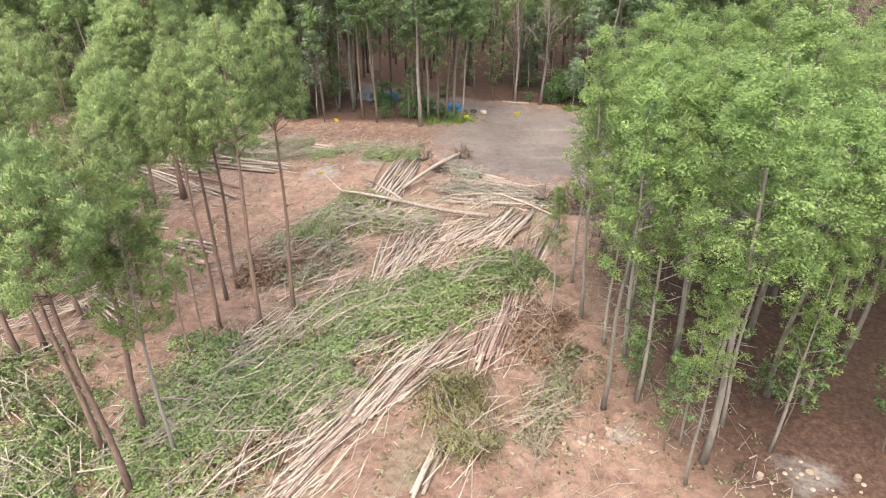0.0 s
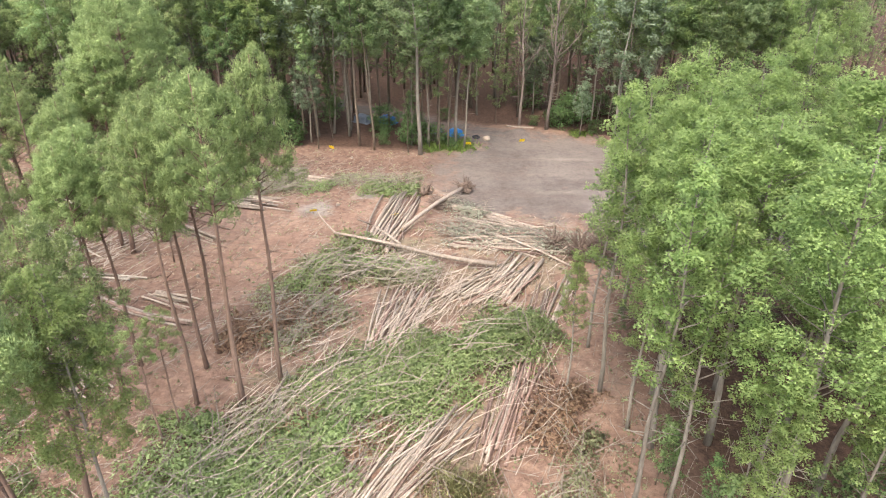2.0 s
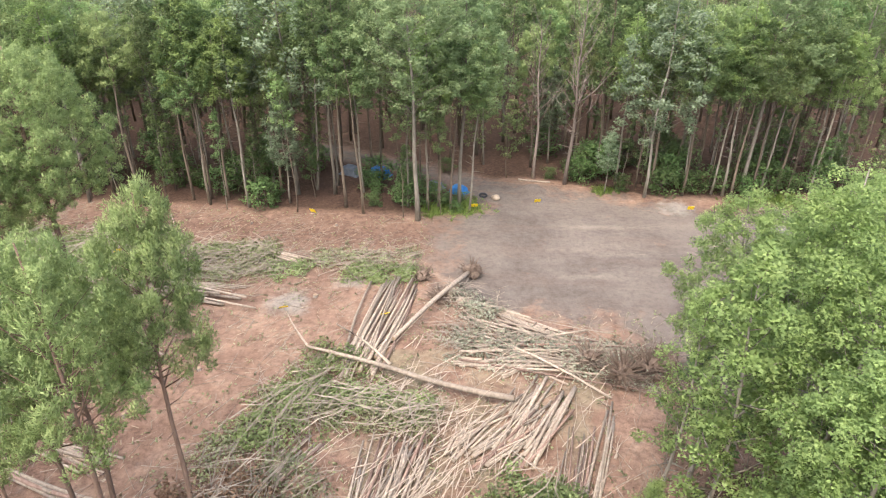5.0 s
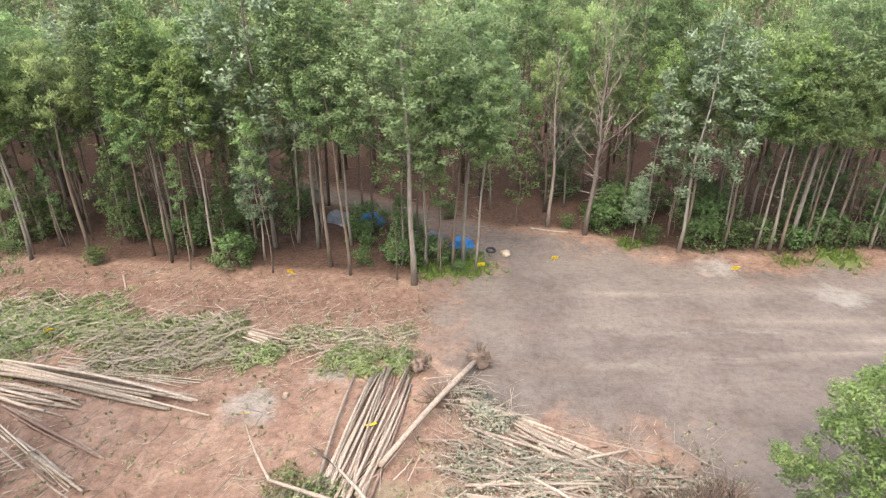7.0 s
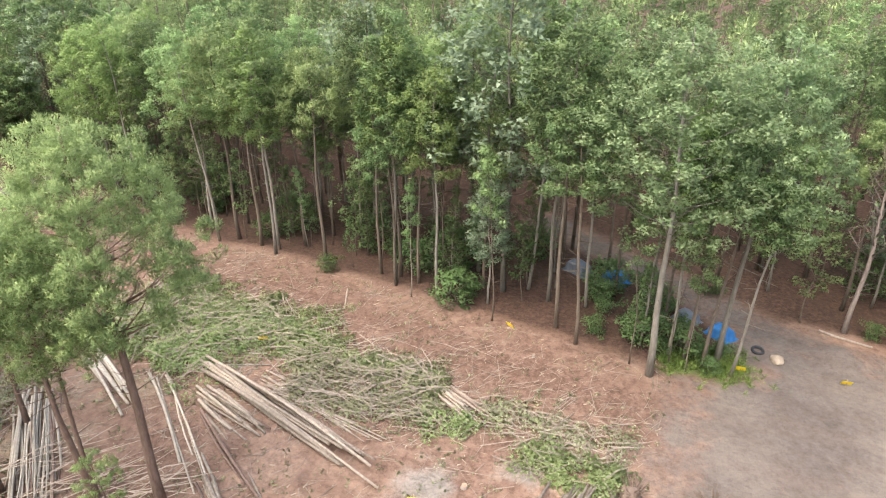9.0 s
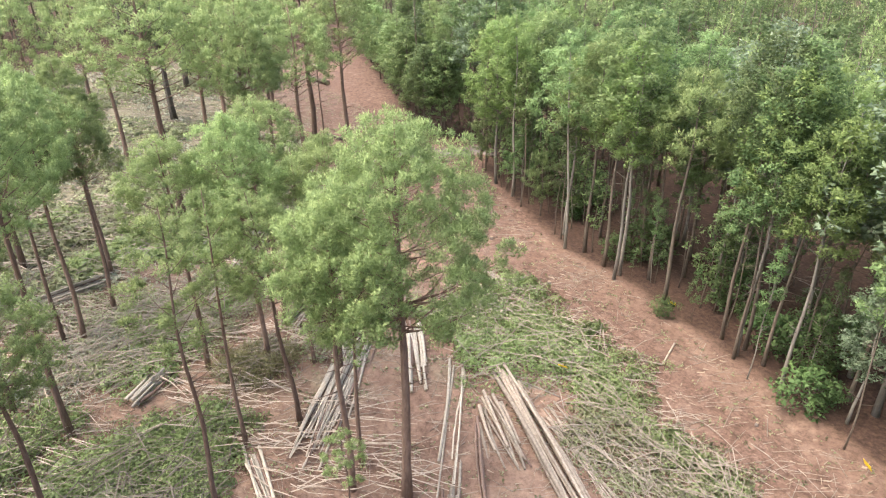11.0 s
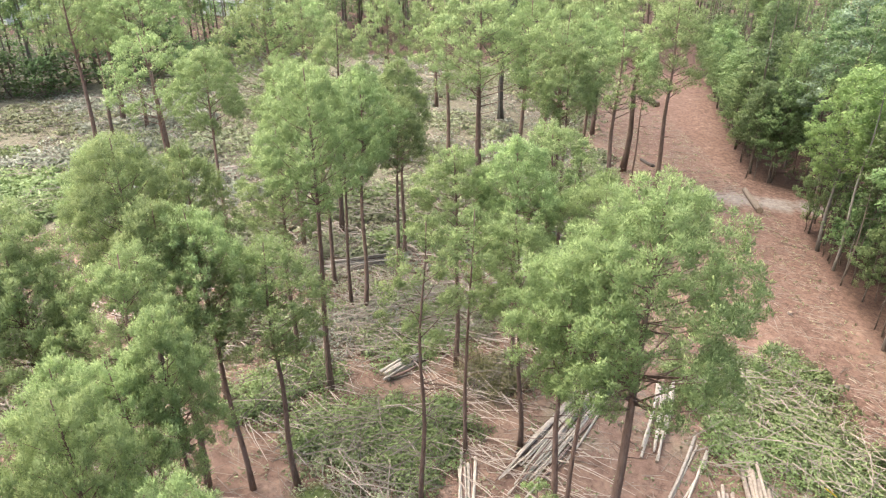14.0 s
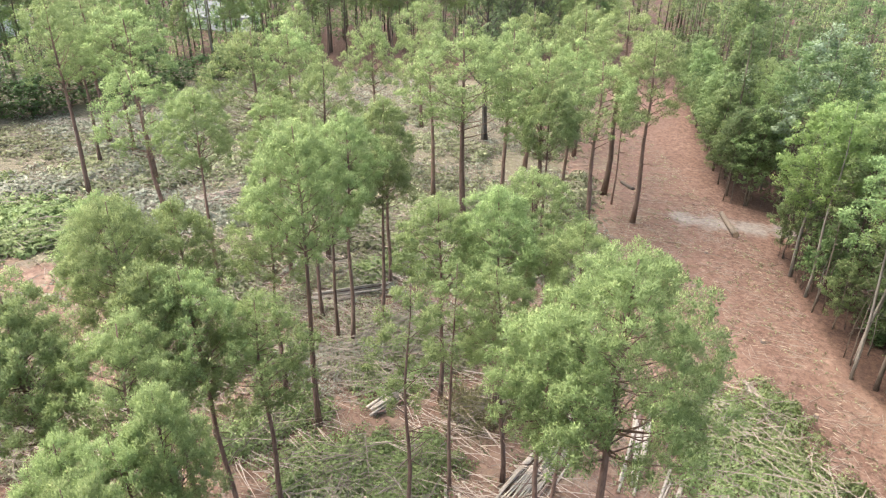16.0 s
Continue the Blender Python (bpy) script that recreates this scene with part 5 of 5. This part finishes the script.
def tarp(x, y, turn, sx, sy, h, mat, label):
    """A sheet draped over a stack, with sagging sides and wrinkles."""
    n = 18
    verts, faces = [], []
    for j in range(n + 1):
        for i in range(n + 1):
            u, w = 2 * i / n - 1, 2 * j / n - 1
            e = max(abs(u), abs(w))
            k = 1 / (1 + math.exp((e - 0.72) * 22))
            wob = 0.06 * noise.noise(Vector((u * 3.1 + x, w * 3.1, y)))
            verts.append((u * sx * (1 - 0.10 * (1 - k)), w * sy * (1 - 0.10 * (1 - k)), 0.03 + h * k * (1 - 0.12 * u * u) + wob + 0.05))
    for j in range(n):
        for i in range(n):
            a = j * (n + 1) + i
            faces.append([a, a + 1, a + n + 2, a + n + 1])
    ob = tagged(new("tarpaulin", mesh_of("tarpaulin", verts, faces, [mat], True)), label, "tarpaulin", "covered stacks by the track")
    ob.matrix_basis = pose(x, y, ground_z(x, y) - 0.05, 0, 0, turn)
    sol = ob.modifiers.new("thickness", "SOLIDIFY")
    sol.thickness = 0.02


tarp(1.2, 73.8, -35, 1.0, 0.7, 0.65, BLUE, "bright blue tarpaulin draped over a stack by the track")
tarp(-1.0, 75.0, -30, 1.0, 0.7, 0.6, GREYTARP, "grey sheet over a low stack beside the track")
tarp(-6.4, 78.4, -30, 1.2, 0.8, 0.8, BLUE, "faded blue tarpaulin over a stack among trees")
tarp(-9.2, 78.6, -30, 1.2, 0.8, 0.8, GREYTARP, "grey-blue sheet over a stack among trees")


def tyre(x, y):
    bm = bmesh.new()
    n, k = 20, 8
    rings = [[bm.verts.new(((0.42 + 0.13 * math.cos(q * 2 * math.pi / k)) * math.cos(a * 2 * math.pi / n), (0.42 + 0.13 * math.cos(q * 2 * math.pi / k)) * math.sin(a * 2 * math.pi / n), 0.12 + 0.11 * math.sin(q * 2 * math.pi / k))) for q in range(k)] for a in range(n)]
    for a in range(n):
        for q in range(k):
            bm.faces.new((rings[a][q], rings[(a + 1) % n][q], rings[(a + 1) % n][(q + 1) % k], rings[a][(q + 1) % k]))
    me = bpy.data.meshes.new("tyre")
    bm.to_mesh(me)
    bm.free()
    me.materials.append(RUBBER)
    ob = tagged(new("tyre", me), "old black rubber tyre lying beside the track", "tyre")
    ob.matrix_basis = pose(x, y, ground_z(x, y) + 0.0, 6, 4, 0) @ Matrix.Diagonal((0.75, 0.75, 0.75, 1))


tyre(3.4, 72.9)


def boulder(x, y, s, label):
    bm = bmesh.new()
    bmesh.ops.create_icosphere(bm, subdivisions=2, radius=s)
    for v in bm.verts:
        v.co *= 1 + 0.28 * noise.noise(v.co * 2.2 + Vector((x, y, 0)))
        v.co.z *= 0.6
    me = bpy.data.meshes.new("boulder")
    bm.to_mesh(me)
    bm.free()
    me.materials.append(CHIP)
    ob = tagged(new("boulder", me), label, "boulder", "boulders and lumps")
    ob.matrix_basis = pose(x, y, ground_z(x, y) + s * 0.3)


boulder(4.5, 72.2, 0.42, "rounded tan boulder at the edge of the track")
for i in range(60):
    cx, cy, r = ((15.2, 18.6, 1.6), (8.2, 21.6, 1.0), (6.4, 21.0, 0.9))[i % 3]
    boulder(cx + trng.gauss(0, r * 0.6), cy + trng.gauss(0, r * 0.4), trng.uniform(0.04, 0.11), "pale broken lump of clay on bare soil")


def roots(x, y, z, r, n, seed):
    """A torn root plate: a clod of earth with bent roots."""
    rng = np.random.default_rng(seed)
    root = tagged(new("root_ball"), "torn brown root ball with earth and broken roots", "root ball", "root balls")
    root.matrix_basis = pose(x, y, ground_z(x, y) + z)
    bm = bmesh.new()
    bmesh.ops.create_icosphere(bm, subdivisions=3, radius=r)
    for v in bm.verts:
        v.co *= 1 + 0.5 * noise.noise(v.co * 2.5 + Vector((x, 0, y)))
    me = bpy.data.meshes.new("clod")
    bm.to_mesh(me)
    bm.free()
    me.materials.append(ROOTWOOD)
    part("clod", me, root)
    d = rng.normal(size=(n, 3))
    d[:, 2] = np.abs(d[:, 2]) * 0.7
    d /= np.linalg.norm(d, axis=1)[:, None]
    v, f = twigs(rng, d * r * 0.5, d * r * rng.uniform(1.4, 2.6, (n, 1)), rng.uniform(0.02, 0.05, n))
    tagged(part("rootwork", mesh_of("rootwork", v, f, [ROOTWOOD]), root), kind="stuff")


ROOTWOOD = plain("root_wood", (0.085, 0.058, 0.044), (0.19, 0.145, 0.115), 5.0, 0.95)
roots(1.8, 58.0, 0.4, 0.55, 50, 1)
roots(-0.5, 54.6, 0.2, 0.5, 70, 2)
roots(-1.6, 57.6, 0.2, 0.45, 60, 3)
roots(9.6, 46.2, 0.3, 0.7, 200, 4)
roots(11.2, 46.8, 0.3, 0.7, 200, 5)
roots(8.0, 47.6, 0.2, 0.6, 160, 6)
roots(12.4, 47.6, 0.2, 0.6, 160, 7)


def house(x, y, turn, w, d, h):
    """A small single-storey house with a gabled roof."""
    root = tagged(new("house"), "low pale house with grey gabled roof behind trees", "house", "houses behind the wood")
    root.matrix_basis = pose(x, y, ground_z(x, y), 0, 0, turn)
    wl = part("wall", box_mesh("wall", w, d, h, SIDING, 0.02), root, "pale horizontal siding")
    wl.location = (0, 0, h / 2 - 0.1)
    o, rise = 0.5, d * 0.28
    prof = [(-d / 2 - o, h - 0.25), (0, h + rise), (d / 2 + o, h - 0.25), (d / 2 + o, h - 0.05), (0, h + rise + 0.22), (-d / 2 - o, h - 0.05)]
    v = [(sx * (w / 2 + o), py, pz) for sx in (-1, 1) for py, pz in prof]
    f = [[i, (i + 1) % 6, (i + 1) % 6 + 6, i + 6] for i in range(6)] + [[0, 5, 4, 1], [1, 4, 3, 2], [6, 7, 10, 11], [7, 8, 9, 10]]
    part("roof", mesh_of("roof", v, f, [ROOF]), root, "grey shingle roof")
    for k in range(3):
        for s in (-1, 1):
            wn_ = part("window", box_mesh("window", 1.0, 0.06, 1.2, PANE, 0.01), root, "dark window pane")
            wn_.location = ((k - 1) * w * 0.3, s * (d / 2 + 0.02), h * 0.55)


house(-152, 4, 80, 13, 8, 2.9)
house(-134, -34, 60, 12, 8, 2.9)
